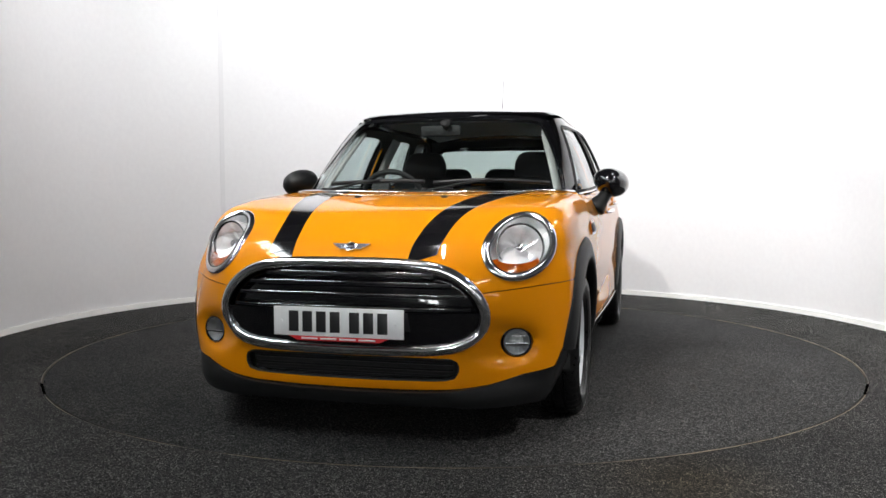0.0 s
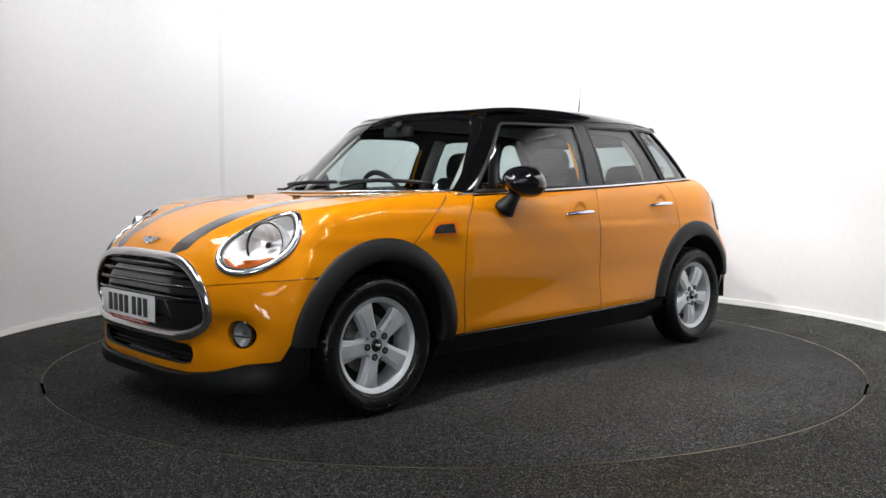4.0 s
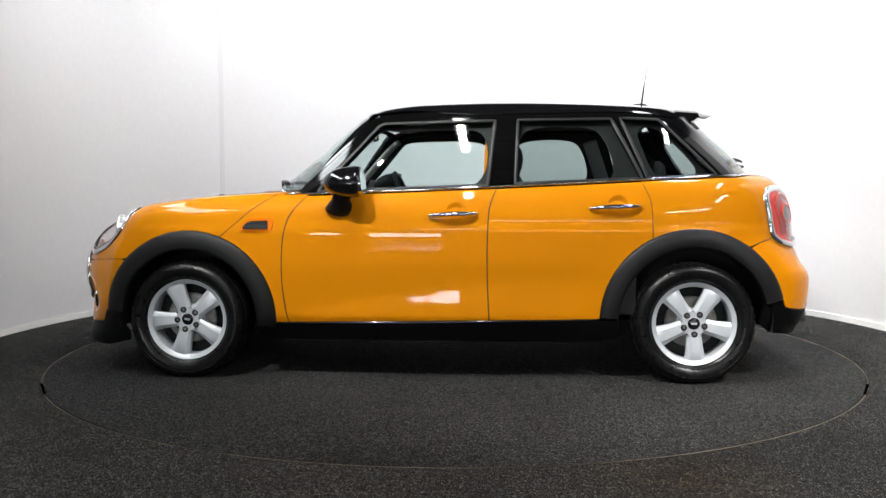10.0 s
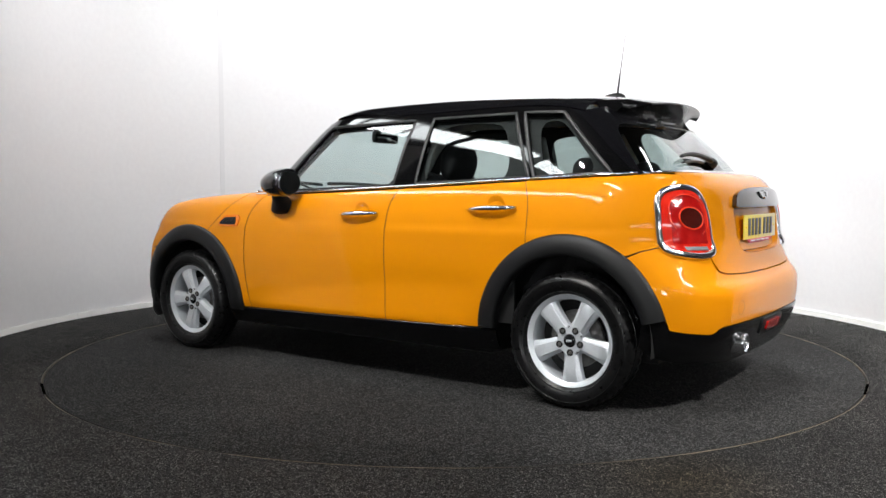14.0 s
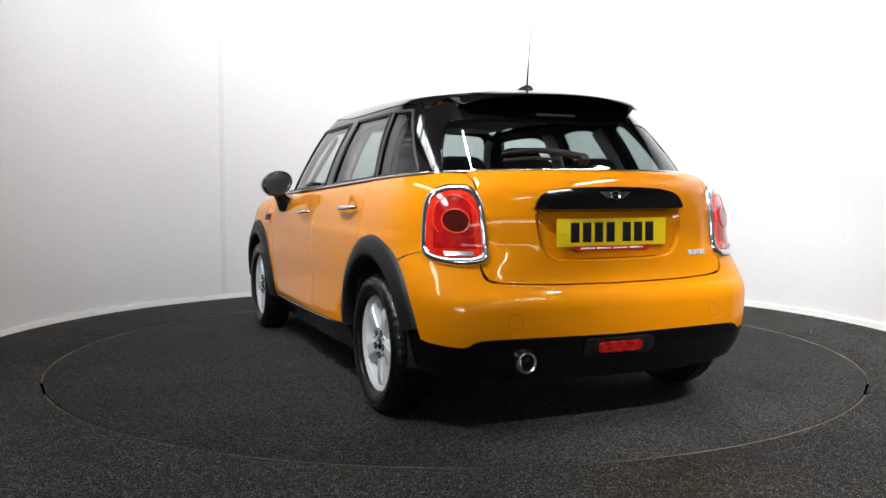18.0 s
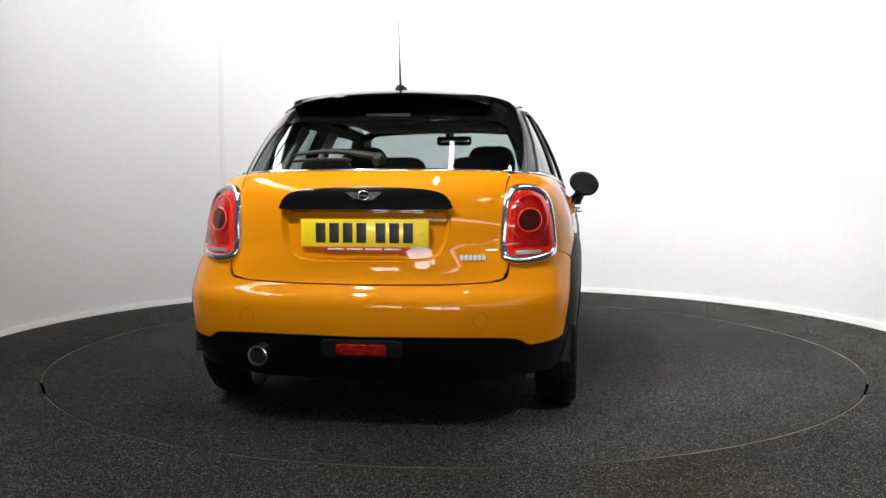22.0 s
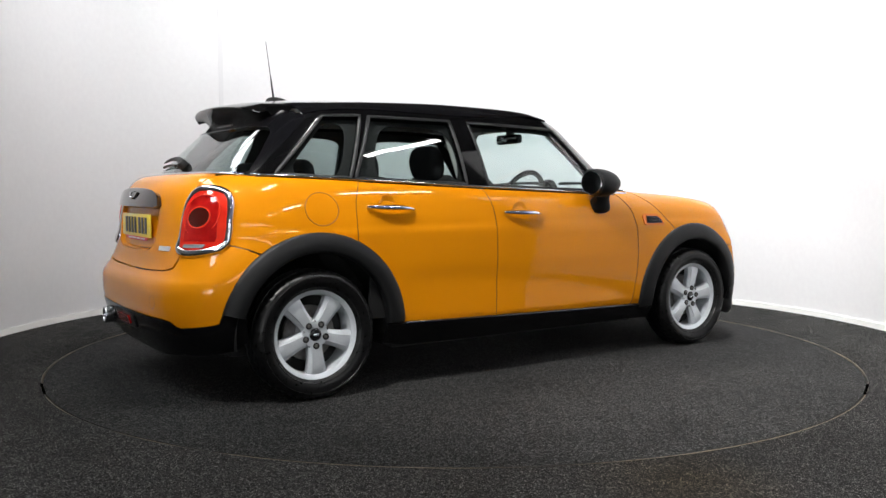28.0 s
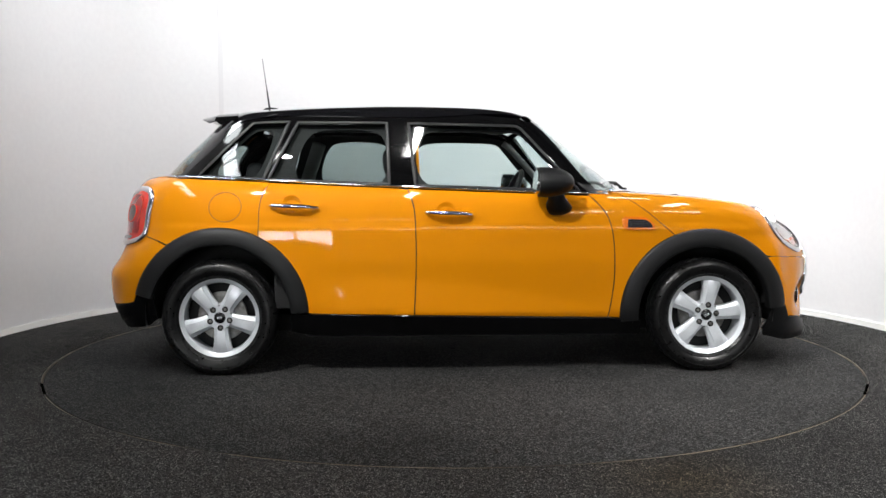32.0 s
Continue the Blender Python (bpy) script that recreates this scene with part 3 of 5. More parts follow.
def hall_window(name, x, z, width, height, panes, material, label):
    """A daylit window in the hall's far wall: frame, sill and separate panes."""
    w = new(name)
    w.matrix_world = pose(x, -8.895, z)
    tagged(w, label, "window", kind="structure")
    for dz in (-1, 1):
        part("window_frame", box_bm(0, 0.0, dz * (height / 2 + 0.025), width + 0.1, 0.06, 0.05, 0.006), SKIRT, w)
    for k in range(panes + 1):
        part("window_frame", box_bm(-width / 2 + width * k / panes, 0.0, 0, 0.05, 0.058, height, 0.006), SKIRT, w)
    for k in range(panes):
        part("pane", box_bm(-width / 2 + width * (k + 0.5) / panes, -0.006, 0, width / panes - 0.052, 0.012, height - 0.002), material, w)
    part("window_sill", box_bm(0, 0.05, -height / 2 - 0.06, width + 0.14, 0.12, 0.03, 0.006), SKIRT, w)


hall_window("window_1", -1.62, 0.86, 1.15, 1.0, 2, DAYLIGHT, "bright daylit window behind the camera")
hall_window("window_2", -2.87, 1.1, 0.5, 0.6, 1, DAYLIGHT, "small bright daylit window behind the camera")
hall_window("window_3", 2.0, 2.65, 7.2, 0.26, 6, HIGH_DAYLIGHT, "long row of high daylit windows")

for sx, sy, turn in ((1.997, -1.085, -28.5), (-1.99, -1.10, 208.9)):
    slot = part("trim", box_bm(0, 0, 0.0025, 0.013, 0.25, 0.004, 0.001, m=pose(sx, sy, 0, 0, 0, turn)), SLOT_BLACK)
    tagged(slot, "small dark joint in the turntable edge strip", "trim", kind="structure")

# ---- turntable ----
turntable = part("turntable", ring_sheet(0.02, TABLE_R, 0.0, 160, 3), TABLE_CARPET)
tagged(turntable, "round carpeted turntable flush with the floor", "turntable")
part("edge", lathe([(TABLE_R - 0.001, -0.001), (TABLE_R - 0.001, -0.035), (0.03, -0.035), (0.02, -0.001)], 160, "z"), DARK_TRIM, turntable)

# ---- the car ----
car = new("car")
tagged(car, "orange five-door hatchback with black roof and bonnet stripes", "car")

ARCH_F, ARCH_R = (1.264, 0.312, 0.446, 0.352), (-1.275, 0.315, 0.455, 0.365)
DOOR_F = [(0.651, 0.942), (0.727, 0.855), (0.759, 0.785), (0.777, 0.673), (0.781, 0.503), (0.766, 0.361), (0.753, 0.29)]
DOOR_M = [(-0.303, 0.968), (-0.27, 0.871), (-0.26, 0.702), (-0.261, 0.505), (-0.27, 0.312)]
DOOR_R = [(-1.024, 1.005), (-1.056, 0.941), (-1.071, 0.871), (-1.074, 0.723)]
HOOD_CUT = [(0.776, 0.967), (0.833, 0.934), (0.923, 0.875), (1.008, 0.805), (1.098, 0.727)]


def smooth2(pairs, step=0.03):
    P = spline([(a, 0, b) for a, b in pairs], step)
    return [(p[0], p[2]) for p in P]


def belt_run(x0, x1, n=20, drop=0.006):
    return [(x, float(belt_z(x)) - drop) for x in np.linspace(x0, x1, n)]


def side_outline(pairs):
    return on_side(lower_body, pairs)


def doors(flip):
    side = "right" if flip else "left"
    front = smooth2(DOOR_F) + smooth2(DOOR_M[::-1]) + belt_run(-0.303, 0.651)
    d1 = panel("front_door", side_outline(front), SIDE, lower_body, PAINT, car, gap=0.003, flip=flip)
    arc_r = arc(*ARCH_R[:3], 115.5, 1.5, 20)
    arc_r = [(-1.275 + 0.455 * math.cos(radians(a)), 0.315 + 0.455 * math.sin(radians(a))) for a in np.linspace(63.5, 1.0, 20)]
    rear = smooth2(DOOR_M) + [(-0.80, 0.322)] + arc_r[::-1] + smooth2(DOOR_R[::-1]) + belt_run(-1.02, -0.303)[1:-1]
    d2 = panel("rear_door", side_outline(rear), SIDE, lower_body, PAINT, car, gap=0.003, flip=flip)
    for d, x0, x1 in ((d1, -0.211, 0.035), (d2, -1.015, -0.761)):
        xm, zm = (x0 + x1) / 2, 0.842 if d is d1 else 0.878
        P = spline(on_side(lower_body, [(x1, zm - 0.007), (xm + 0.06, zm), (xm - 0.06, zm + 0.004), (x0, zm + 0.006)]) + np.array([[0, 0.008, 0], [0, 0.034, 0], [0, 0.034, 0], [0, 0.010, 0]]), 0.012)
        h = tube(P * ([1, -1, 1] if flip else [1, 1, 1]), [0.009 + 0.007 * math.sin(math.pi * i / (len(P) - 1)) for i in range(len(P))], n=10, flat=0.8)
        part("door_handle", h, CHROME, d, "chrome bar door handle")
        cup = lathe([(0.001, -0.013), (0.028, -0.010), (0.046, -0.0035), (0.055, 0.0006), (0.060, 0.0008)], 36, "y")
        c0 = on_side(lower_body, [(xm - 0.015, zm + 0.002)])[0]
        bmesh.ops.transform(cup, matrix=Matrix.Translation((c0[0], (-1 if flip else 1) * (c0[1] - 0.001), c0[2])) @ Matrix.Diagonal((0.9, -1 if flip else 1, 1.0, 1)), verts=cup.verts)
        bmesh.ops.recalc_face_normals(cup, faces=cup.faces)
        part("handle_cup", cup, PAINT, d)
    # inner trim
    for d, x0, x1 in ((d1, -0.26, 0.72), (d2, -1.0, -0.28)):
        panel("door_card", side_outline([(x0, 0.34), (x1, 0.34), (x1 - 0.05, belt_z(x1) + 0.008), (x0, belt_z(x0) + 0.008)]), SIDE, lower_body, DARK_TRIM, d, lift=-0.03, step=0.08, flip=flip)
    return d1, d2


pair(doors)


flipy = np.array([1, -1, 1])


def wing(flip):
    a = [(ARCH_F[0] + ARCH_F[2] * math.cos(radians(t)), ARCH_F[1] + ARCH_F[2] * math.sin(radians(t))) for t in np.linspace(112, 183, 20)]
    out = smooth2(HOOD_CUT) + a + [(0.753, 0.29)] + smooth2(DOOR_F[::-1])[1:] + [(0.70, 0.955)]
    w = panel("front_wing", side_outline(out), SIDE, lower_body, PAINT, car, gap=0.003, flip=flip)
    rep = [(0.986, 0.761), (0.984, 0.778), (0.962, 0.803), (0.935, 0.814), (0.838, 0.818), (0.824, 0.808), (0.832, 0.768), (0.842, 0.761)]
    panel("side_scuttle", side_outline([tuple(p) for p in inset(np.array(rep), -0.005)]), SIDE, lower_body, AMBER, w, lift=0.006, gap=0, step=0.02, flip=flip, label="amber side repeater surround")
    trim = panel("scuttle_panel", side_outline([(0.977, 0.767), (0.974, 0.779), (0.953, 0.800), (0.932, 0.807), (0.850, 0.810), (0.846, 0.767)]), SIDE, lower_body, BLACK_PLASTIC, w, lift=0.011, gap=0, step=0.02, flip=flip, label="black slatted side scuttle panel")
    for k in range(3):
        P, N = along_form(lower_body, SIDE, [(x, 0.776 + 0.010 * k) for x in np.linspace(0.852, 0.966 - 0.012 * k, 8)], 0.012)
        part("scuttle_slat", tube(P * (flipy if flip else 1), 0.0022, n=6, up=(N * (flipy if flip else 1)).tolist()), RUBBER, trim)
    return w


pair(wing)

def shut_seal(pairs, parent, flip, fn=lower_body):
    """Dark seal at the bottom of a shut line."""
    P, N = along_form(fn, SIDE, smooth2(pairs), -0.007)
    part("door_seal", tube(P * (flipy if flip else 1), 0.0055, n=6, up=(N * (flipy if flip else 1)).tolist()), RUBBER, parent, "black shut line seal")


for flip in (False, True):
    for line in (DOOR_F, DOOR_M, DOOR_R, HOOD_CUT):
        shut_seal(line, car, flip)
    shut_seal([(1.60, 0.611), (1.68, 0.608), (1.76, 0.603)], car, flip)
    shut_seal([(-1.56, 0.695), (-1.61, 0.706), (-1.67, 0.722)], car, flip)

# bonnet, with openings for the lamps
GRILLE = [(0.0, 0.691), (0.2, 0.688), (0.35, 0.672), (0.445, 0.630), (0.508, 0.563), (0.530, 0.492), (0.506, 0.427), (0.437, 0.384), (0.33, 0.366), (0.2, 0.360), (0.0, 0.357)]
grille_full = both(smooth2(GRILLE, 0.02))
LAMP = (0.625, 0.750, 0.114, 0.113)
lamp_rim = [(LAMP[0] + LAMP[2] * math.cos(t), LAMP[1] + LAMP[3] * math.sin(t)) for t in np.linspace(0, 2 * math.pi, 40, endpoint=False)]
hood_view = Around((1.15, 0, 0.45), (0.75, 0, 0.66))
cowl = [(1.062 - 0.33 * (abs(y) / 0.78) ** 2.4, y, 0) for y in np.linspace(-0.78, 0.78, 31)]
cowl3 = shoot(lower_body, *ABOVE.rays(np.array([(c[0], c[1]) for c in cowl])))
cut3 = on_side(lower_body, smooth2(HOOD_CUT)[1:])
arch3 = on_side(lower_body, [(ARCH_F[0] + ARCH_F[2] * math.cos(radians(t)), ARCH_F[1] + ARCH_F[2] * math.sin(radians(t))) for t in np.linspace(109, 43, 16)])
line3 = on_side(lower_body, [(1.62, 0.611), (1.70, 0.607), (1.76, 0.603)])
front_line = on_front(lower_body, [(0.66, 0.597), (0.6, 0.591), (0.545, 0.586), (0.502, 0.578)])
upper = [p for p in smooth2(GRILLE, 0.02) if p[1] > 0.578]
lip3 = on_front(lower_body, upper[::-1])
half = np.vstack([cowl3[15:], cut3, arch3, line3, front_line, lip3])
hood_outline = np.vstack([half, (half * flipy)[::-1][1:-1]])
lamp3 = on_front(lower_body, lamp_rim)
bonnet = panel("bonnet", hood_outline, hood_view, lower_body, PAINT, car, holes=[lamp3, lamp3 * flipy], gap=0.002, step=0.028, label="orange bonnet with rounded lamp openings")


def stripe(flip):
    y0 = curve([(0.95, 0.365), (1.2, 0.345), (1.5, 0.30), (1.75, 0.26), (2.1, 0.215)])
    y1 = curve([(0.95, 0.545), (1.2, 0.50), (1.5, 0.43), (1.75, 0.37), (2.1, 0.325)])
    xs = np.linspace(1.0, 1.955, 40)
    a = [(x, float(y0(x))) for x in xs]
    b = [(x - 0.07 + 0.03 * (x - 1.0), float(y1(x))) for x in xs[::-1]]
    out = shoot(lower_body, *ABOVE.rays(np.array(a + b)))
    return panel("bonnet_stripe", out, hood_view, lower_body, BLACK_GLOSS, bonnet, lift=0.0012, gap=0, depth=0.001, step=0.035, flip=flip, label="black bonnet stripe decal")


pair(stripe)

# front bumper
bump_view = Around((1.15, 0, 0.42), (1, 0, 0))
low_grille = both(smooth2([(0.0, 0.333), (0.3, 0.336), (0.405, 0.334), (0.432, 0.31), (0.425, 0.275), (0.385, 0.255), (0.2, 0.247), (0.0, 0.245)], 0.02))
fog_rim = [(FOG[0] + 0.0555 * math.cos(t), FOG[1] + 0.0555 * math.sin(t)) for t in np.linspace(0, 2 * math.pi, 28, endpoint=False)]
bottom = on_front(lower_body, [(0.0, 0.208), (0.2, 0.210), (0.4, 0.220), (0.55, 0.240), (0.66, 0.272)])
bottom_side = on_side(lower_body, [(1.742, 0.287), (1.712, 0.32)])
arch_b = on_side(lower_body, [(ARCH_F[0] + ARCH_F[2] * math.cos(radians(t)), ARCH_F[1] + ARCH_F[2] * math.sin(radians(t))) for t in np.linspace(5, 41, 10)])
low_lip = on_front(lower_body, [p for p in smooth2(GRILLE, 0.02) if p[1] < 0.578])
half = np.vstack([bottom, bottom_side, arch_b, line3, front_line, low_lip])
bumper_outline = np.vstack([half, (half * flipy)[::-1][1:-1]])
low3 = on_front(lower_body, low_grille)
fog3 = on_front(lower_body, fog_rim)
bumper = panel("front_bumper", bumper_outline, bump_view, lower_body, PAINT, car, holes=[low3, fog3, fog3 * flipy], gap=0.002, step=0.026)


def ring_on(points, norms, width, height, closed=True):
    """A half-round moulding along a line on the form."""
    P, N = np.asarray(points), np.asarray(norms)
    return tube(P, width / 2, closed, 10, height / width * 2, up=N.tolist())


gp, gn = along_form(lower_body, AHEAD, grille_full)
grille = part("grille", ring_on(gp + gn * 0.002, gn, 0.043, 0.014), RING_CHROME, car, "chrome ringed black radiator grille")
inner_rim = inset(np.array(grille_full), 0.012)
gin = on_front(lower_body, inner_rim)
panel("grille_backing", gin, AHEAD, lower_body, BLACK_GLOSS, grille, lift=-0.035, gap=0, step=0.06, label="black grille backing")
panel("grille_lower_panel", on_front(lower_body, [p for p in inner_rim if p[1] < 0.528]), AHEAD, lower_body, BLACK_GLOSS, grille, lift=-0.004, gap=0.004, step=0.05, label="gloss black lower grille panel")
hw = curve([(0.36, 0.40), (0.40, 0.475), (0.49, 0.512), (0.55, 0.497), (0.60, 0.455), (0.64, 0.39), (0.67, 0.30)])
for z in (0.520, 0.570, 0.614, 0.650):
    w = float(hw(z)) - 0.026
    ys = np.linspace(-w, w, 33)
    P, N = along_form(lower_body, AHEAD, [(y, z) for y in ys], -0.012)
    part("grille_slat", tube(P, 0.006, n=8, flat=0.75, up=N.tolist()), BLACK_SATIN, grille)
    P, N = along_form(lower_body, AHEAD, [(y, z + 0.006) for y in ys[2:-2]], -0.0045)
    part("slat_edge", tube(P, 0.002, n=6, up=N.tolist()), CHROME, grille, "thin chrome slat edge")
low = part("lower_grille", ring_on(low3 + np.array([-0.012, 0, 0]), normals(lower_body, low3), 0.012, 0.012), BLACK_PLASTIC, bumper, "black lower air intake")
panel("intake_backing", low3, AHEAD, lower_body, DARK_TRIM, low, lift=-0.05, gap=0, step=0.06)
for z in (0.266, 0.288, 0.31):
    P, N = along_form(lower_body, AHEAD, [(y, z) for y in np.linspace(-0.41, 0.41, 29)], -0.03)
    part("intake_slat", tube(P, 0.005, n=6, up=N.tolist()), BLACK_PLASTIC, low)

# black lip under the bumper
half = np.vstack([bottom, on_side(lower_body, [(1.742, 0.284), (1.712, 0.352), (1.637, 0.352), (1.628, 0.30), (1.607, 0.22), (1.62, 0.18)]), on_front(lower_body, [(0.655, 0.172), (0.4, 0.166), (0.2, 0.164), (0.0, 0.164)])])
panel("front_lip", np.vstack([half, (half * flipy)[::-1][1:-1]]), bump_view, lower_body, BLACK_PLASTIC, car, lift=0.004, gap=0.0, step=0.03, bulge=lambda Q: 0.026 * ramp(0.262 - Q[:, 2], 0.0, 0.075) * ramp(Q[:, 0], 1.62, 1.74), label="black plastic front lip")


# ---- arches and sills ----
def arch_flare(flip, arch, a0, a1):
    cx, cz, ro, ri = arch
    n = 56
    bm = bmesh.new()
    pts = [(ro + 0.002, 0.0), (ro, 0.006), (ro - 0.012, 0.014), ((ro + ri) / 2, 0.023), (ri + 0.012, 0.026), (ri, 0.020), (ri - 0.002, 0.0), (ri + 0.004, -0.05)]
    turns = [radians(a0 + (a1 - a0) * i / n) for i in range(n + 1)]
    surf = on_side(lower_body, [(cx + r * math.cos(t), max(cz + r * math.sin(t), 0.17)) for t in turns for r, _ in pts]).reshape(n + 1, len(pts), 3)
    rows = []
    for t, line in zip(turns, surf):
        row = []
        for (r, h), p in zip(pts, line):
            y = max(p[1], line[0][1] - 0.02) + h
            row.append(bm.verts.new((cx + r * math.cos(t), -y if flip else y, cz + r * math.sin(t))))
        rows.append(row)
    for a, b in zip(rows, rows[1:]):
        for j in range(len(a) - 1):
            bm.faces.new((a[j], a[j + 1], b[j + 1], b[j]))
    bmesh.ops.recalc_face_normals(bm, faces=bm.faces)
    return part("wheel_arch", sharp(bm, 60), BLACK_PLASTIC, car, "black plastic wheel arch trim")


for flip in (False, True):
    arch_flare(flip, ARCH_F, 4, 186)
    arch_flare(flip, ARCH_R, 2, 166)
    sill = side_outline([(0.93, 0.20), (0.93, 0.278), (0.80, 0.284), (0.753, 0.287), (-0.27, 0.308), (-0.80, 0.319), (-0.915, 0.32), (-0.915, 0.225), (-0.8, 0.205)])
    panel("sill", sill, SIDE, lower_body, SILL_BLACK, car, lift=0.008, gap=0.001, step=0.05, flip=flip, label="black plastic sill trim")
    P, N = along_form(lower_body, SIDE, [(0.80, 0.286), (0.753, 0.289), (0.4, 0.296), (0.0, 0.304), (-0.27, 0.310), (-0.6, 0.3165), (-0.82, 0.321)], 0.006)
    part("sill_edge", tube(P * (flipy if flip else 1), 0.0042, n=8), BLACK_GLOSS, car, "thin gloss black edge along the sill")
    # wheel wells
    for cx, cz, r in ((ARCH_F[0], ARCH_F[1], 0.36), (ARCH_R[0], ARCH_R[1], 0.37)):
        sg = -1 if flip else 1
        well = lathe([(0.001, 0.42), (r + 0.02, 0.42), (r + 0.025, 0.62), (r + 0.02, 0.81)], 40, "y", -8, 188)
        bmesh.ops.transform(well, matrix=Matrix.Translation((cx, 0, cz)) @ Matrix.Diagonal((1, sg, 1, 1)), verts=well.verts)
        part("wheel_well", well, DARK_TRIM, car, "black wheel well liner")

# ---- quarter panels, rear bumper, tailgate ----
quarter_view = Around((-0.95, 0.1, 0.75), (-0.55, 0.83, 0))


def ledge(pairs):
    return shoot(lower_body, *ABOVE.rays(np.array(pairs, float)))


def quarter(flip):
    arc_q = [(ARCH_R[0] + ARCH_R[2] * math.cos(radians(t)), ARCH_R[1] + ARCH_R[2] * math.sin(radians(t))) for t in np.linspace(64, 126, 16)]
    out = np.vstack([on_side(lower_body, smooth2(DOOR_R) + arc_q + [(-1.6, 0.705), (-1.66, 0.722)]),
                     on_front(lower_body, [(0.70, 0.74), (0.64, 0.74), (0.548, 0.74), (0.548, 0.86), (0.553, 0.95)], BEHIND), ledge([(-1.73, 0.555), (-1.66, 0.56), (-1.60, 0.60)]),
                     on_side(lower_body, belt_run(-1.50, -1.024, 14)[:-1])])
    q = panel("rear_quarter_panel", out, quarter_view, lower_body, PAINT, car, gap=0.002, step=0.03, flip=flip)
    if flip:
        c0, n0 = along_form(lower_body, SIDE, [(-1.245, 0.877)])
        ringp = [(-1.245 + 0.083 * math.cos(t), 0.877 + 0.076 * math.sin(t)) for t in np.linspace(0, 2 * math.pi, 48, endpoint=False)]
        P, N = along_form(lower_body, SIDE, ringp, 0.0)
        part("fuel_flap", tube(P * flipy, 0.0022, True, 6, 0.5, up=(N * flipy).tolist()), SEAM_ORANGE, q, "round fuel filler flap seam")
    return q


pair(quarter)

rear_view = Around((-1.1, 0, 0.52), (-1, 0, 0))
top_r = [(0.0, 0.589), (0.3, 0.593), (0.5, 0.604), (0.556, 0.617), (0.572, 0.65), (0.578, 0.74), (0.64, 0.74), (0.70, 0.738)]
low_r = [(0.0, 0.388), (0.43, 0.394), (0.6, 0.389), (0.635, 0.372), (0.66, 0.362), (0.70, 0.366)]
half = np.vstack([on_front(lower_body, smooth2(top_r), BEHIND), on_side(lower_body, [(-1.66, 0.720), (-1.6, 0.703)] + [(ARCH_R[0] + ARCH_R[2] * math.cos(radians(t)), ARCH_R[1] + ARCH_R[2] * math.sin(radians(t))) for t in np.linspace(127, 166, 12)] + [(-1.728, 0.385), (-1.75, 0.378)]), on_front(lower_body, smooth2(low_r)[::-1], BEHIND)])
rear_bumper = panel("rear_bumper", np.vstack([half, (half * flipy)[::-1][1:-1]]), rear_view, lower_body, PAINT, car, gap=0.002, step=0.026)
half = np.vstack([on_front(lower_body, smooth2(low_r), BEHIND), on_side(lower_body, [(-1.728, 0.384), (-1.71, 0.425), (-1.62, 0.425), (-1.6, 0.30), (-1.65, 0.26)]), on_front(lower_body, [(0.6, 0.235), (0.4, 0.21), (0.0, 0.205)], BEHIND)])
diffuser = panel("rear_valance", np.vstack([half, (half * flipy)[::-1][1:-1]]), rear_view, lower_body, SILL_BLACK, car, lift=0.002, gap=0.001, step=0.035, label="black plastic rear valance")

gate = [(0.0, 0.591), (0.3, 0.595), (0.5, 0.606), (0.551, 0.6185), (0.568, 0.655), (0.572, 0.70), (0.555, 0.75), (0.545, 0.86), (0.55, 0.95)]
half = np.vstack([on_front(lower_body, gate, BEHIND), ledge([(-1.73, 0.552), (-1.655, 0.556), (-1.60, 0.40), (-1.60, 0.2), (-1.60, 0.0)])])
gate_view = Around((-1.2, 0, 0.80), (-1, 0, 0.25))
gate_outline = np.vstack([half, (half * flipy)[::-1][1:-1]])
RECESS = both(smooth2([(0.0, 0.89), (0.26, 0.89), (0.335, 0.878), (0.343, 0.835), (0.327, 0.745), (0.285, 0.697), (0.2, 0.682), (0.0, 0.678)], 0.02))
recess3 = on_front(lower_body, RECESS, BEHIND)
tailgate = panel("tailgate", gate_outline, gate_view, lower_body, PAINT, car, holes=[recess3], gap=0.002, step=0.028, depth=0.01)

# ---- cabin: frames, glass, roof ----
RAIL = 1.352


def rounded(poly, times=3):
    """Cut a polygon's corners round."""
    P = np.array(poly, float)
    for k in range(times):
        Q, keep = np.roll(P, -1, 0), 0.16 if k == 0 else 0.25
        P = np.stack([P * (1 - keep) + Q * keep, P * keep + Q * (1 - keep)], 1).reshape(-1, 2)
    return P


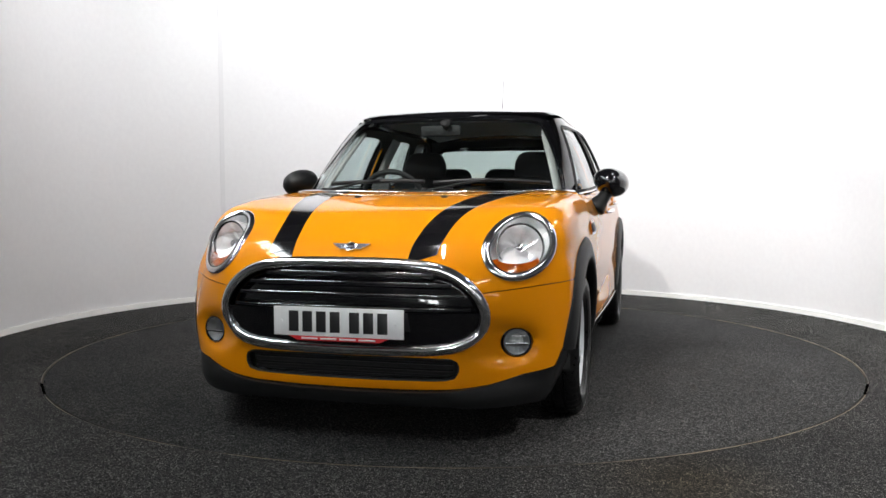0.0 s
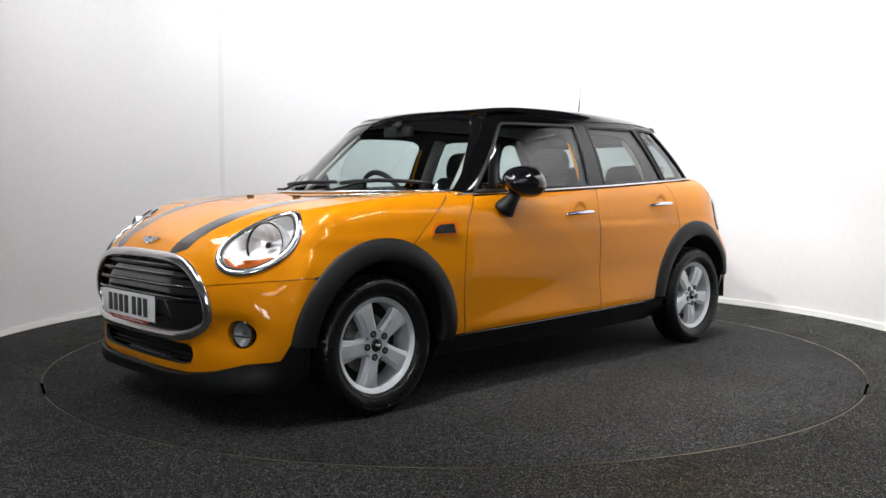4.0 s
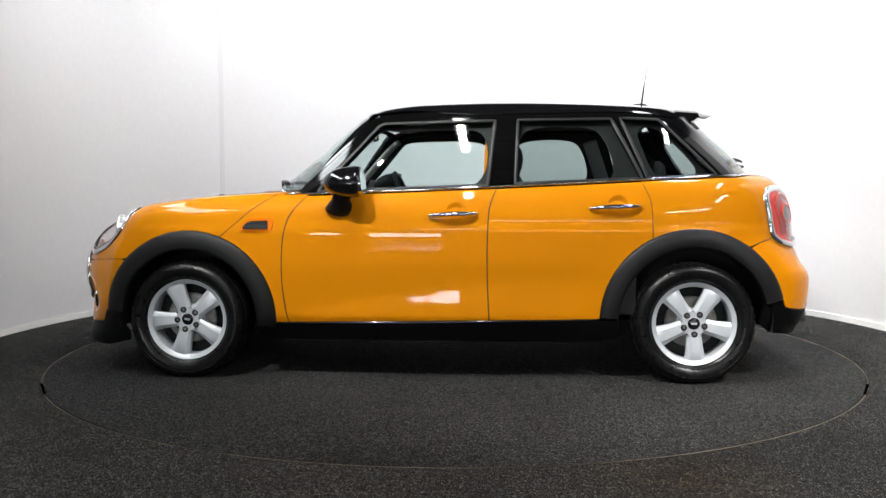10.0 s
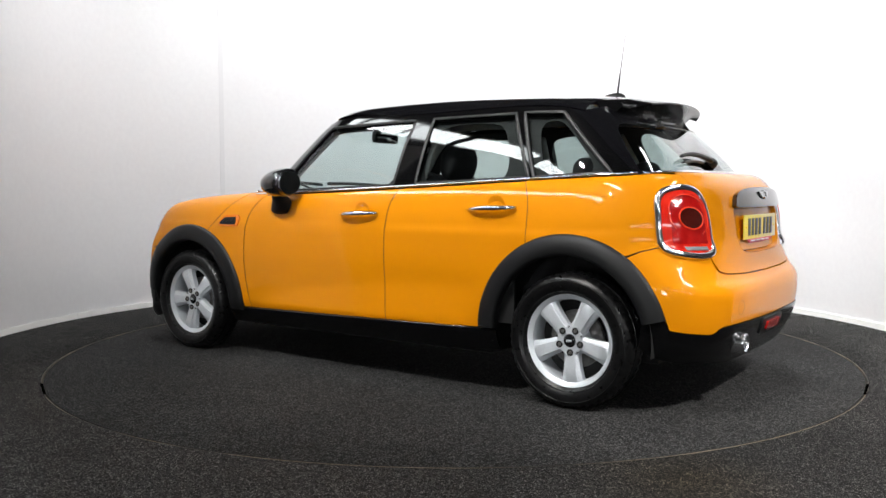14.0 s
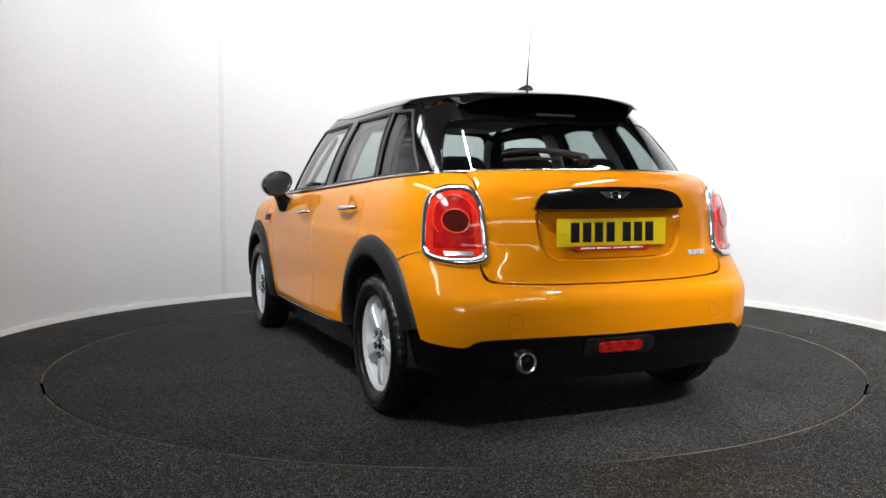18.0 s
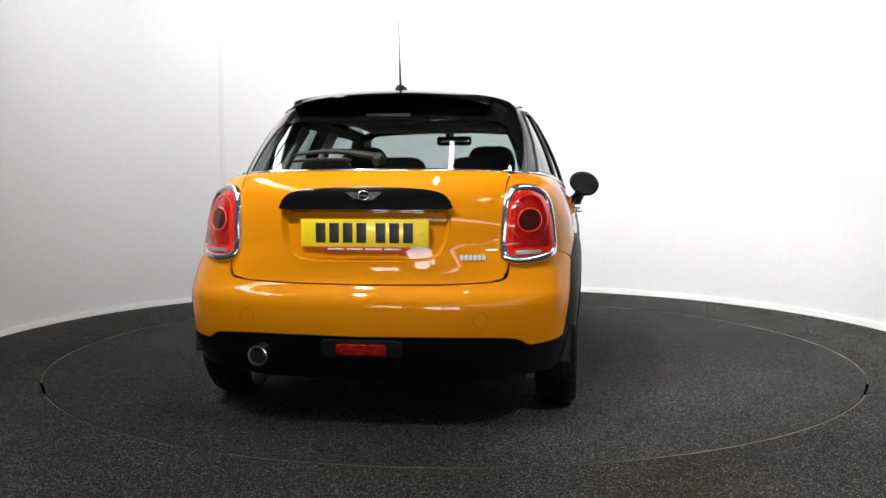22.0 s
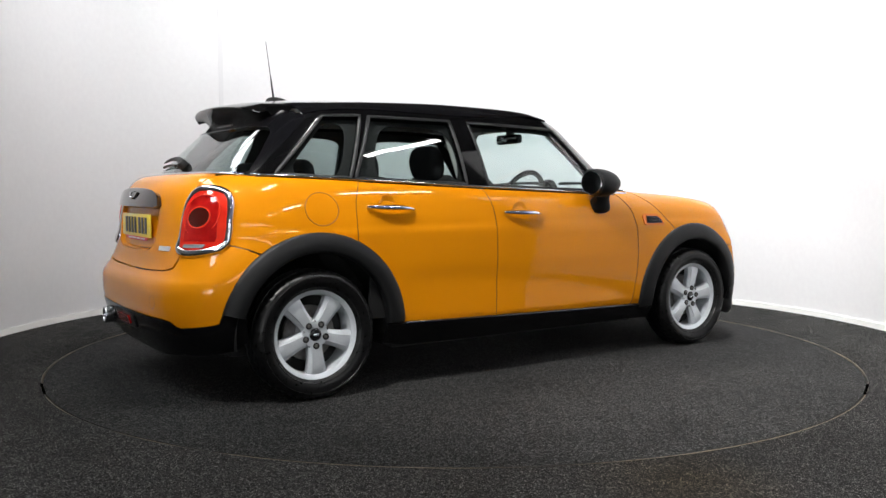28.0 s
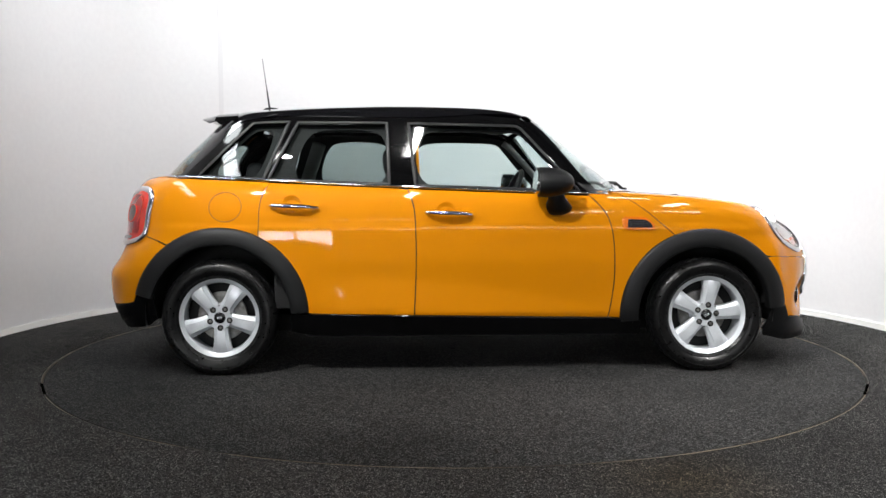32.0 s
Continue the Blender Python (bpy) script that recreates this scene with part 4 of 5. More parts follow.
def frame_side(flip):
    out = [(0.735, 0.945), (0.60, 1.075), (0.47, 1.21), (0.365, 1.33), (0.30, RAIL), (0.1, 1.368), (-0.4, 1.376), (-0.9, 1.364), (-1.15, 1.346), (-1.22, 1.30), (-1.37, 1.16), (-1.50, 1.035)]
    out = out + belt_run(-1.5, 0.70, 24, -0.0)
    w1 = [(0.60, 0.962), (0.45, 1.125), (0.305, 1.29), (0.28, 1.302), (-0.29, 1.315), (-0.255, 0.992)]
    w2 = [(-0.405, 1.0), (-0.42, 1.318), (-0.885, 1.322), (-1.025, 1.024)]
    w3 = [(-1.062, 1.026), (-0.945, 1.325), (-1.13, 1.318), (-1.40, 1.042)]
    frame_ob = panel("cabin_frame", on_side(cabin, out), SIDE, cabin, FRAME_BLACK, car, holes=[on_side(cabin, w) for w in (w1, w2, w3)], gap=0, step=0.035, depth=0.03, flip=flip, label="gloss black pillars and window frame")
    i1 = [(0.585, 0.966), (0.44, 1.125), (0.325, 1.255), (0.27, 1.278), (-0.243, 1.285), (-0.232, 0.995)]
    i2 = [(-0.425, 1.004), (-0.437, 1.285), (-0.82, 1.29), (-0.905, 1.025)]
    i3 = [(-1.115, 1.045), (-1.035, 1.285), (-1.125, 1.285), (-1.335, 1.06)]
    panel("door_inner_frame", on_side(cabin, out), SIDE, cabin, DARK_TRIM, frame_ob, holes=[on_side(cabin, rounded(w)) for w in (i1, i2, i3)], gap=0.02, step=0.06, depth=0.004, lift=-0.036, flip=flip, label="dark inner window surround")
    panel("door_jamb", on_side(cabin, [(-0.236, 0.998), (-0.246, 1.25), (-0.262, 1.25), (-0.252, 0.998)]), SIDE, cabin, PAINT, frame_ob, gap=0, step=0.05, depth=0.004, lift=-0.046, flip=flip, label="orange painted door jamb")
    for line, r in (([(-0.345, 0.99), (-0.36, 1.15), (-0.37, 1.32)], 0.05), ([(-1.01, 1.01), (-0.96, 1.15), (-0.90, 1.31)], 0.045), ([(0.69, 0.98), (0.56, 1.125), (0.42, 1.275), (0.36, 1.32)], 0.026)):
        P, N = along_form(cabin, SIDE, smooth2(line), -0.075 if r > 0.03 else -0.062)
        part("pillar_trim", tube(P * (flipy if flip else 1), r, n=10, flat=0.5, up=(N * (flipy if flip else 1)).tolist()), HEADLINER, frame_ob, "light grey inner pillar trim")
    for nm, w, g in (("front_door_window", w1, GLASS), ("rear_door_window", w2, DARK_GLASS), ("quarter_window", w3, DARK_GLASS)):
        pane = panel(nm, on_side(cabin, w), SIDE, cabin, g, car, gap=-0.004, step=0.06, depth=0.002, lift=-0.006, flip=flip, label="side window glass")
        pane.visible_shadow = False
        P = on_side(cabin, resample(inset(np.array(w), -0.006), 0.03))
        N = normals(cabin, P)
        part("window_seal", tube((P + N * 0.001) * (flipy if flip else 1), 0.009, True, 8, 0.5, up=(N * (flipy if flip else 1)).tolist()), RUBBER, frame_ob, "black rubber window seal")
    xs = np.linspace(0.76, -1.52, 60)
    P = on_side(lower_body, [(x, float(belt_z(x)) + 0.004) for x in xs])
    P2 = on_side(cabin, [(x, float(belt_z(x)) + 0.004) for x in xs])
    P = np.where((P[:, 1] > P2[:, 1])[:, None], P, P2)
    part("belt_trim", tube((P + np.array([0, 0.001, 0])) * (flipy if flip else 1), 0.0062, n=8, flat=1.0), CHROME, car, "thin chrome strip along the window line")


pair(frame_side)
screen_view = Around((-0.1, 0, 1.08), (1, 0, 0.1))
a_line = on_side(cabin, [(0.715, 0.953), (0.60, 1.075), (0.47, 1.21), (0.365, 1.33)])
top_line = on_front(cabin, [(0.5, 1.345), (0.4, 1.358), (0.2, 1.367), (0.0, 1.37)])
base_line = on_front(cabin, [(0.0, 0.955), (0.3, 0.953), (0.55, 0.95), (0.68, 0.95)])
half = np.vstack([base_line, a_line, top_line])
sframe = np.vstack([half, (half * flipy)[::-1][1:-1]])
gl = [(0.0, 0.962), (0.3, 0.962), (0.57, 0.962), (0.680, 0.968), (0.655, 1.05), (0.566, 1.23), (0.518, 1.310), (0.49, 1.328), (0.3, 1.344), (0.0, 1.351)]
ghole = on_front(cabin, both(gl))
panel("windscreen_frame", sframe, screen_view, cabin, BLACK_GLOSS, car, holes=[ghole], gap=0, step=0.035, depth=0.02, label="gloss black windscreen surround")
pane = panel("windscreen", ghole, screen_view, cabin, GLASS, car, gap=-0.003, step=0.06, depth=0.002, lift=-0.003, label="clear windscreen glass")
pane.visible_shadow = False
hatch_view = Around((-0.7, 0, 1.08), (-1, 0, 0.1))
d_line = on_side(cabin, [(-1.50, 1.035), (-1.37, 1.16), (-1.22, 1.30), (-1.16, 1.335)])
base_r = on_front(cabin, [(0.0, 1.024), (0.3, 1.024), (0.5, 1.024), (0.645, 1.026)], BEHIND)
top_h = on_front(cabin, [(0.52, 1.335), (0.3, 1.36), (0.0, 1.37)], BEHIND)
half = np.vstack([base_r, d_line, top_h])
hframe = np.vstack([half, (half * flipy)[::-1][1:-1]])
hg = both([(0.0, 1.040), (0.3, 1.040), (0.57, 1.040), (0.60, 1.050), (0.575, 1.14), (0.530, 1.235), (0.50, 1.262), (0.2, 1.272), (0.0, 1.274)])
hhole = on_front(cabin, hg, BEHIND)
panel("hatch_frame", hframe, hatch_view, cabin, BLACK_GLOSS, tailgate, holes=[hhole], gap=0, step=0.04, depth=0.02, label="gloss black hatch surround")
pane = panel("rear_window", hhole, hatch_view, cabin, DARK_GLASS, tailgate, gap=-0.003, step=0.06, depth=0.002, lift=-0.003, label="rear window glass")
pane.visible_shadow = False
rs = curve([(-1.45, 0.50), (-1.2, 0.555), (-0.8, 0.585), (-0.3, 0.60), (0.1, 0.582), (0.24, 0.562), (0.36, 0.525)])
xs = np.linspace(0.32, -1.22, 40)
redge = [(x, float(rs(x)) - 0.01) for x in xs]
rfront = [(0.445 - 0.125 * (y / 0.53) ** 2.2, y) for y in np.linspace(0.0, 0.49, 10)]
rhalf = rfront + redge + [(-1.26, 0.3), (-1.28, 0.0)]
rout = shoot(cabin, *ABOVE.rays(np.array(both([(b, a) for a, b in rhalf]))[:, ::-1]))
roof = panel("roof", rout, ABOVE, cabin, BLACK_GLOSS, car, gap=0.0, step=0.03, depth=0.03, lift=0.003, label="gloss black roof panel")
panel("headliner", rout, ABOVE, cabin, HEADLINER, roof, gap=0.03, step=0.1, depth=0.005, lift=-0.05, label="grey cloth headliner")


# ---- wheels ----
def wheel_parts():
    w = part("wheel", lathe([(0.172, -0.14), (0.192, -0.13), (0.186, -0.05), (0.18, 0.02), (0.186, 0.05), (0.198, 0.058), (0.207, 0.062), (0.208, 0.056), (0.204, 0.045)], 64, "y"), SILVER, car, "silver five-spoke alloy wheel")
    rubber = lathe([(0.200, 0.05), (0.212, 0.066), (0.235, 0.083), (0.262, 0.088), (0.28, 0.082), (0.294, 0.066), (0.3005, 0.05), (0.3005, 0.03), (0.293, 0.028), (0.293, 0.022), (0.3005, 0.02), (0.3005, -0.02), (0.293, -0.022), (0.293, -0.028), (0.3005, -0.03), (0.3005, -0.055), (0.28, -0.085), (0.235, -0.088), (0.20, -0.07)], 144, "y")
    for v in rubber.verts:
        r = math.hypot(v.co.x, v.co.z)
        if r > 0.29 and abs(v.co.y) > 0.027:
            turn = round(math.degrees(math.atan2(v.co.z, v.co.x)) / 2.5)
            if turn % 3 == 0:
                v.co.x *= 0.985
                v.co.z *= 0.985
    part("tyre", rubber, TYRE, w, "black rubber tyre")
    for r in (0.222, 0.268):
        part("sidewall_ridge", lathe([(r - 0.002, 0.074 if r < 0.25 else 0.0865), (r, 0.078 if r < 0.25 else 0.089), (r + 0.002, 0.0775 if r < 0.25 else 0.0875)], 72, "y"), TYRE, w)
    part("brake_disc", lathe([(0.06, -0.02), (0.128, -0.02), (0.13, -0.03), (0.128, -0.04), (0.06, -0.04)], 48, "y"), STEEL, w)
    # added dark disc, standing in for the shade behind the spokes
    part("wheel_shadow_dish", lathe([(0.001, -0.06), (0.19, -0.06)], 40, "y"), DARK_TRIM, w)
    for k in range(5):
        a = 2 * math.pi * k / 5 + math.pi / 2 + math.pi
        bm = bmesh.new()
        rows = []
        for r, hw_, y, crown in ((0.03, 0.034, 0.042, 0.003), (0.055, 0.036, 0.046, 0.004), (0.085, 0.0365, 0.047, 0.006), (0.12, 0.040, 0.049, 0.007), (0.155, 0.046, 0.050, 0.006), (0.182, 0.052, 0.047, 0.003), (0.197, 0.058, 0.043, 0.0)):
            row = []
            for s, dy in ((-1, -0.035), (-1, -0.008), (-0.9, -0.004), (-0.62, 0.0), (-0.56, crown), (0, crown * 1.15), (0.56, crown), (0.62, 0.0), (0.9, -0.004), (1, -0.008), (1, -0.035)):
                u, v = r, s * hw_
                row.append(bm.verts.new((u * math.cos(a) - v * math.sin(a), y + dy, u * math.sin(a) + v * math.cos(a))))
            rows.append(row)
        for p, q in zip(rows, rows[1:]):
            for j in range(len(p) - 1):
                bm.faces.new((p[j], p[j + 1], q[j + 1], q[j]))
        bmesh.ops.recalc_face_normals(bm, faces=bm.faces)
        if sum(f.normal.y for f in bm.faces) < 0:
            bmesh.ops.reverse_faces(bm, faces=bm.faces)
        part("spoke", sharp(bm, 40), SILVER, w)
        b = a
        nut = lathe([(0.0135, 0.035), (0.0155, 0.0545), (0.0135, 0.056), (0.0115, 0.052), (0.009, 0.053), (0.001, 0.0535)], 16, "y")
        bmesh.ops.translate(nut, verts=nut.verts, vec=(0.053 * math.cos(b), 0, 0.053 * math.sin(b)))
        part("wheel_bolt", nut, DARK_TRIM, w)
        cap = lathe([(0.001, 0.0562), (0.0075, 0.0558), (0.0085, 0.052)], 12, "y")
        bmesh.ops.translate(cap, verts=cap.verts, vec=(0.053 * math.cos(b), 0, 0.053 * math.sin(b)))
        part("bolt_head", cap, STEEL, w)
        hole = lathe([(0.001, 0.0478), (0.0042, 0.0478), (0.0050, 0.051)], 10, "y")
        bmesh.ops.translate(hole, verts=hole.verts, vec=(0.062 * math.cos(b + math.pi / 5), 0.002, 0.062 * math.sin(b + math.pi / 5)))
        part("hub_dimple", hole, SLOT_BLACK, w)
    part("hub", lathe([(0.001, 0.05), (0.062, 0.05), (0.07, 0.03), (0.072, -0.02)], 40, "y"), SILVER, w)
    part("hub_cap", lathe([(0.001, 0.058), (0.022, 0.057), (0.0265, 0.054), (0.03, 0.051)], 32, "y"), BLACK_GLOSS, w, "black hub cap with silver bars")
    for k in range(4):
        part("cap_mark", box_bm(-0.0105 + 0.007 * k, 0.0588, 0, 0.0045, 0.0012, 0.010), SILVER, w)
    return w


WHEEL_Y = 0.748
wheel = wheel_parts()
wheel.matrix_basis = pose(1.2835, WHEEL_Y, 0.3005, 0, -14, 0)
copy_thing(wheel, pose(-1.2835, WHEEL_Y, 0.3005, 0, 4, 0))
copy_thing(wheel, pose(1.2835, -WHEEL_Y, 0.3005, 0, 25.6, 180))
copy_thing(wheel, pose(-1.2835, -WHEEL_Y, 0.3005, 0, 3, 180))


# ---- lamps ----
def collar(P, N, d0, d1, shrink=0.0):
    """A wall from a line on the form down into it."""
    bm = bmesh.new()
    mid = P.mean(0)
    a = [bm.verts.new(p + n * d0) for p, n in zip(P, N)]
    b = [bm.verts.new(p + (mid - p) * shrink + n * d1) for p, n in zip(P, N)]
    m = len(a)
    for i in range(m):
        bm.faces.new((a[i], a[(i + 1) % m], b[(i + 1) % m], b[i]))
    return bm


def turn_to(bm, at, ahead, up=(0, 0, 1)):
    """Stand a mesh built about the x axis at a place, x along a direction."""
    q = Vector(ahead).to_track_quat("X", "Z").to_matrix().to_4x4()
    bmesh.ops.transform(bm, matrix=Matrix.Translation(at) @ q, verts=bm.verts)
    return bm


def mirrored(bm, flip):
    if flip:
        bmesh.ops.transform(bm, matrix=Matrix.Diagonal((1, -1, 1, 1)), verts=bm.verts)
        bmesh.ops.reverse_faces(bm, faces=bm.faces)
    return bm


def dome(P, mid, reach, height):
    d = np.linalg.norm((P - mid), axis=1) / reach
    return height * np.maximum(1 - d * d, 0)


def headlight(flip):
    P, N = along_form(lower_body, AHEAD, lamp_rim)
    lamp = part("headlight", mirrored(ring_on(P + (P - P.mean(0)) * 0.015, N, 0.035, 0.012), flip), RING_CHROME, car, "round headlight with chrome ring and clear lens")
    part("housing", mirrored(collar(P, N, 0.004, -0.07, 0.1), flip), LAMP_BEZEL, lamp, "silver lamp housing")
    panel("housing_back", P, AHEAD, lower_body, LAMP_BEZEL, lamp, gap=0.0, step=0.04, lift=-0.065, flip=flip)
    mid, n = along_form(lower_body, AHEAD, [(LAMP[0] + 0.007, LAMP[1] + 0.013)])
    mid, n = mid[0], n[0]
    ahead = np.array([0.90, 0.30, 0.16])
    at = mid - n * 0.033
    ring = lathe([(0.088, 0.012), (0.094, 0.018), (0.097, 0.010), (0.095, -0.03)], 40, "x")
    part("lamp_ring", mirrored(turn_to(ring, at, ahead), flip), REFLECTOR, lamp, "chrome inner lamp ring")
    bowl = bmesh.new()
    count = 32
    rows = []
    for r, h in ((0.018, -0.045), (0.030, -0.043), (0.043, -0.038), (0.058, -0.029), (0.072, -0.016), (0.088, 0.008)):
        rows.append([bowl.verts.new((h + (0.0045 if i % 4 < 2 else 0), r * math.cos(2 * math.pi * i / count), r * math.sin(2 * math.pi * i / count))) for i in range(count)])
    for a, b in zip(rows, rows[1:]):
        for i in range(count):
            bowl.faces.new((a[i], a[(i + 1) % count], b[(i + 1) % count], b[i]))
    part("reflector", mirrored(turn_to(bowl, at, ahead), flip), REFLECTOR, lamp, "faceted chrome reflector", smooth=False)
    dark_ring = lathe([(0.0875, 0.010), (0.0865, 0.0155), (0.0895, 0.0185), (0.0935, 0.0185), (0.0945, 0.012)], 40, "x")
    part("bowl_ring", mirrored(turn_to(dark_ring, at, ahead), flip), BLACK_GLOSS, lamp, "thin black ring round the reflector")
    bulb = lathe([(0.001, 0.0), (0.013, -0.002), (0.020, -0.012), (0.021, -0.04), (0.024, -0.046)], 20, "x")
    part("bulb", mirrored(turn_to(bulb, at, ahead), flip), CHROME, lamp)
    band = [(LAMP[0] + 0.86 * LAMP[2] * math.cos(radians(t)), LAMP[1] + 0.86 * LAMP[3] * math.sin(radians(t))) for t in np.linspace(210, 320, 18)]
    band += [(LAMP[0] + 0.62 * LAMP[2] * math.cos(radians(t)), LAMP[1] - 0.038 + 0.24 * LAMP[3] * math.sin(radians(t))) for t in np.linspace(345, 195, 12)]
    panel("indicator", on_front(lower_body, band), AHEAD, lower_body, AMBER_DEEP, lamp, gap=0, step=0.02, depth=0.02, lift=-0.001, flip=flip, label="amber indicator lens")
    inner = [(LAMP[0] + 0.915 * LAMP[2] * math.cos(t), LAMP[1] + 0.915 * LAMP[3] * math.sin(t)) for t in np.linspace(0, 2 * math.pi, 36, endpoint=False)]
    lens = panel("lens", on_front(lower_body, inner), AHEAD, lower_body, LENS, lamp, gap=0, step=0.03, depth=0.002, lift=0.002, flip=flip, bulge=lambda Q: dome(Q, mid, 0.15, 0.007), label="clear plastic lens")
    lens.visible_shadow = False
    P2, N2 = along_form(lower_body, AHEAD, inner, 0.007)
    part("lens_seal", mirrored(tube(P2, 0.0042, True, 6, up=N2.tolist()), flip), RUBBER, lamp)


pair(headlight)


def fog_lamp(flip):
    P, N = along_form(lower_body, AHEAD, fog_rim)
    mid = P.mean(0)
    back = mid + np.array([-0.010, 0.0, 0.0])
    ahead = (0.96, 0.26, 0.0)
    lamp = part("fog_lamp", mirrored(turn_to(lathe([(0.0548, 0.004), (0.0538, 0.012), (0.0515, 0.014), (0.049, 0.010), (0.0485, -0.03), (0.06, -0.03)], 36, "x"), back, ahead), flip), BLACK_GLOSS, bumper, "round chrome-ringed front fog lamp")
    part("fog_recess", mirrored(collar(P, N, 0.0, -0.030, 0.06), flip), PAINT, lamp)
    part("fog_reflector", mirrored(turn_to(lathe([(0.001, -0.025), (0.027, -0.02), (0.049, 0.004)], 14, "x"), back, ahead), flip), GREY_BEZEL, lamp, smooth=False)
    bar = box_bm(0.008, 0, -0.008, 0.006, 0.084, 0.009, 0.002)
    part("fog_bar", mirrored(turn_to(bar, back, ahead), flip), CHROME, lamp)
    glass = part("fog_lens", mirrored(turn_to(lathe([(0.001, 0.024), (0.028, 0.021), (0.0495, 0.012)], 32, "x"), back, ahead), flip), LENS, lamp, "clear fog lamp lens")
    glass.visible_shadow = False


pair(fog_lamp)

TAIL = [(0.712, 0.930), (0.685, 0.962), (0.63, 0.978), (0.572, 0.968), (0.545, 0.918), (0.538, 0.822), (0.536, 0.715), (0.556, 0.684), (0.62, 0.672), (0.70, 0.682), (0.742, 0.712), (0.738, 0.80), (0.727, 0.88)]


def closed(pairs, step=0.015):
    P = spline([(a, 0, b) for a, b in pairs + pairs[:3]], step)
    out, n = [], len(P)
    k0 = next(i for i, p in enumerate(P) if abs(p[0] - pairs[1][0]) < 1e-6 and abs(p[2] - pairs[1][1]) < 1e-6)
    k1 = next(i for i, p in enumerate(P) if i > k0 + 5 and abs(p[0] - pairs[1][0]) < 1e-6 and abs(p[2] - pairs[1][1]) < 1e-6)
    return [(p[0], p[2]) for p in P[k0:k1]]


def tail_lamp(flip):
    outer = np.array(closed(TAIL))
    mid_line = inset(outer, 0.011)
    P, N = along_form(lower_body, BEHIND, mid_line, 0.006)
    lamp = part("tail_lamp", mirrored(ring_on(P, N, 0.036, 0.017), flip), RING_CHROME, car, "red tail lamp in a chrome ring")
    c = outer.mean(0)
    mid3 = on_front(lower_body, [c], BEHIND)[0]
    red = inset(outer, 0.016)
    panel("red_lens", on_front(lower_body, red, BEHIND), BEHIND, lower_body, RED_LENS, lamp, gap=0, step=0.02, lift=0.012, flip=flip, bulge=lambda Q: dome(Q, mid3, 0.17, 0.02), label="red lens")
    core = inset(outer, 0.040)
    core[:, 1] = np.maximum(core[:, 1], 0.728)
    panel("lens_core", on_front(lower_body, core, BEHIND), BEHIND, lower_body, RED_CORE, lamp, gap=0, step=0.02, lift=0.0135, depth=0.006, flip=flip, bulge=lambda Q: dome(Q, mid3, 0.17, 0.02), label="deeper red inner lens")
    oval = [(c[0] - 0.004 + 0.068 * math.cos(t), c[1] + 0.035 + 0.088 * math.sin(t)) for t in np.linspace(0, 2 * math.pi, 40, endpoint=False)]
    P, N = along_form(lower_body, BEHIND, oval, 0.028)
    part("lens_groove", mirrored(tube(P, 0.0022, True, 6, up=N.tolist()), flip), RED_BRIGHT, lamp)
    disc = [(c[0] - 0.004 + 0.042 * math.cos(t), c[1] + 0.026 + 0.044 * math.sin(t)) for t in np.linspace(0, 2 * math.pi, 28, endpoint=False)]
    panel("lamp_disc", on_front(lower_body, disc, BEHIND), BEHIND, lower_body, RED_DEEP, lamp, gap=0, step=0.012, lift=0.034, depth=0.012, flip=flip, label="dark round brake lamp")
    P, N = along_form(lower_body, BEHIND, disc, 0.033)
    part("disc_ring", mirrored(tube(P, 0.0035, True, 6, up=N.tolist()), flip), RED_BRIGHT, lamp)
    strip = [(c[0] - 0.045, 0.699), (c[0] + 0.045, 0.699), (c[0] + 0.047, 0.715), (c[0] - 0.045, 0.715)]
    panel("reversing_strip", on_front(lower_body, strip, BEHIND), BEHIND, lower_body, GREY_BEZEL, lamp, gap=0, step=0.015, lift=0.0255, flip=flip, label="grey reversing lamp strip")


pair(tail_lamp)


# ---- tailgate fittings ----
PR, NR = along_form(lower_body, BEHIND, RECESS)
part("plate_recess", collar(PR, NR, 0.0, -0.024, 0.06), PAINT, tailgate)
inner_rec = inset(np.array(RECESS), 0.010)
panel("recess_back", on_front(lower_body, inner_rec, BEHIND), BEHIND, lower_body, PAINT, tailgate, gap=0, step=0.05, lift=-0.022)


def bar_panel(name, y0, y1, z0, z1, view, fn, material, parent, lift, depth, label="", round_=0.3):
    r = min(y1 - y0, z1 - z0) * round_
    pts = []
    for cy, cz, a0 in ((y1 - r, z1 - r, 0), (y0 + r, z1 - r, 90), (y0 + r, z0 + r, 180), (y1 - r, z0 + r, 270)):
        pts += [(cy + r * math.cos(radians(a)), cz + r * math.sin(radians(a))) for a in (a0, a0 + 30, a0 + 60, a0 + 90)]
    return panel(name, on_front(fn, pts, view), view, fn, material, parent, gap=0, step=0.025, lift=lift, depth=depth, label=label)


grip = panel("tailgate_handle", on_front(lower_body, both(smooth2([(0.0, 0.966), (0.15, 0.963), (0.26, 0.955), (0.322, 0.936), (0.345, 0.900), (0.337, 0.884), (0.2, 0.882), (0.0, 0.882)], 0.02)), BEHIND), BEHIND, lower_body, BLACK_GLOSS, tailgate, gap=0, step=0.025, lift=0.022, depth=0.06, label="gloss black tailgate handle bar")


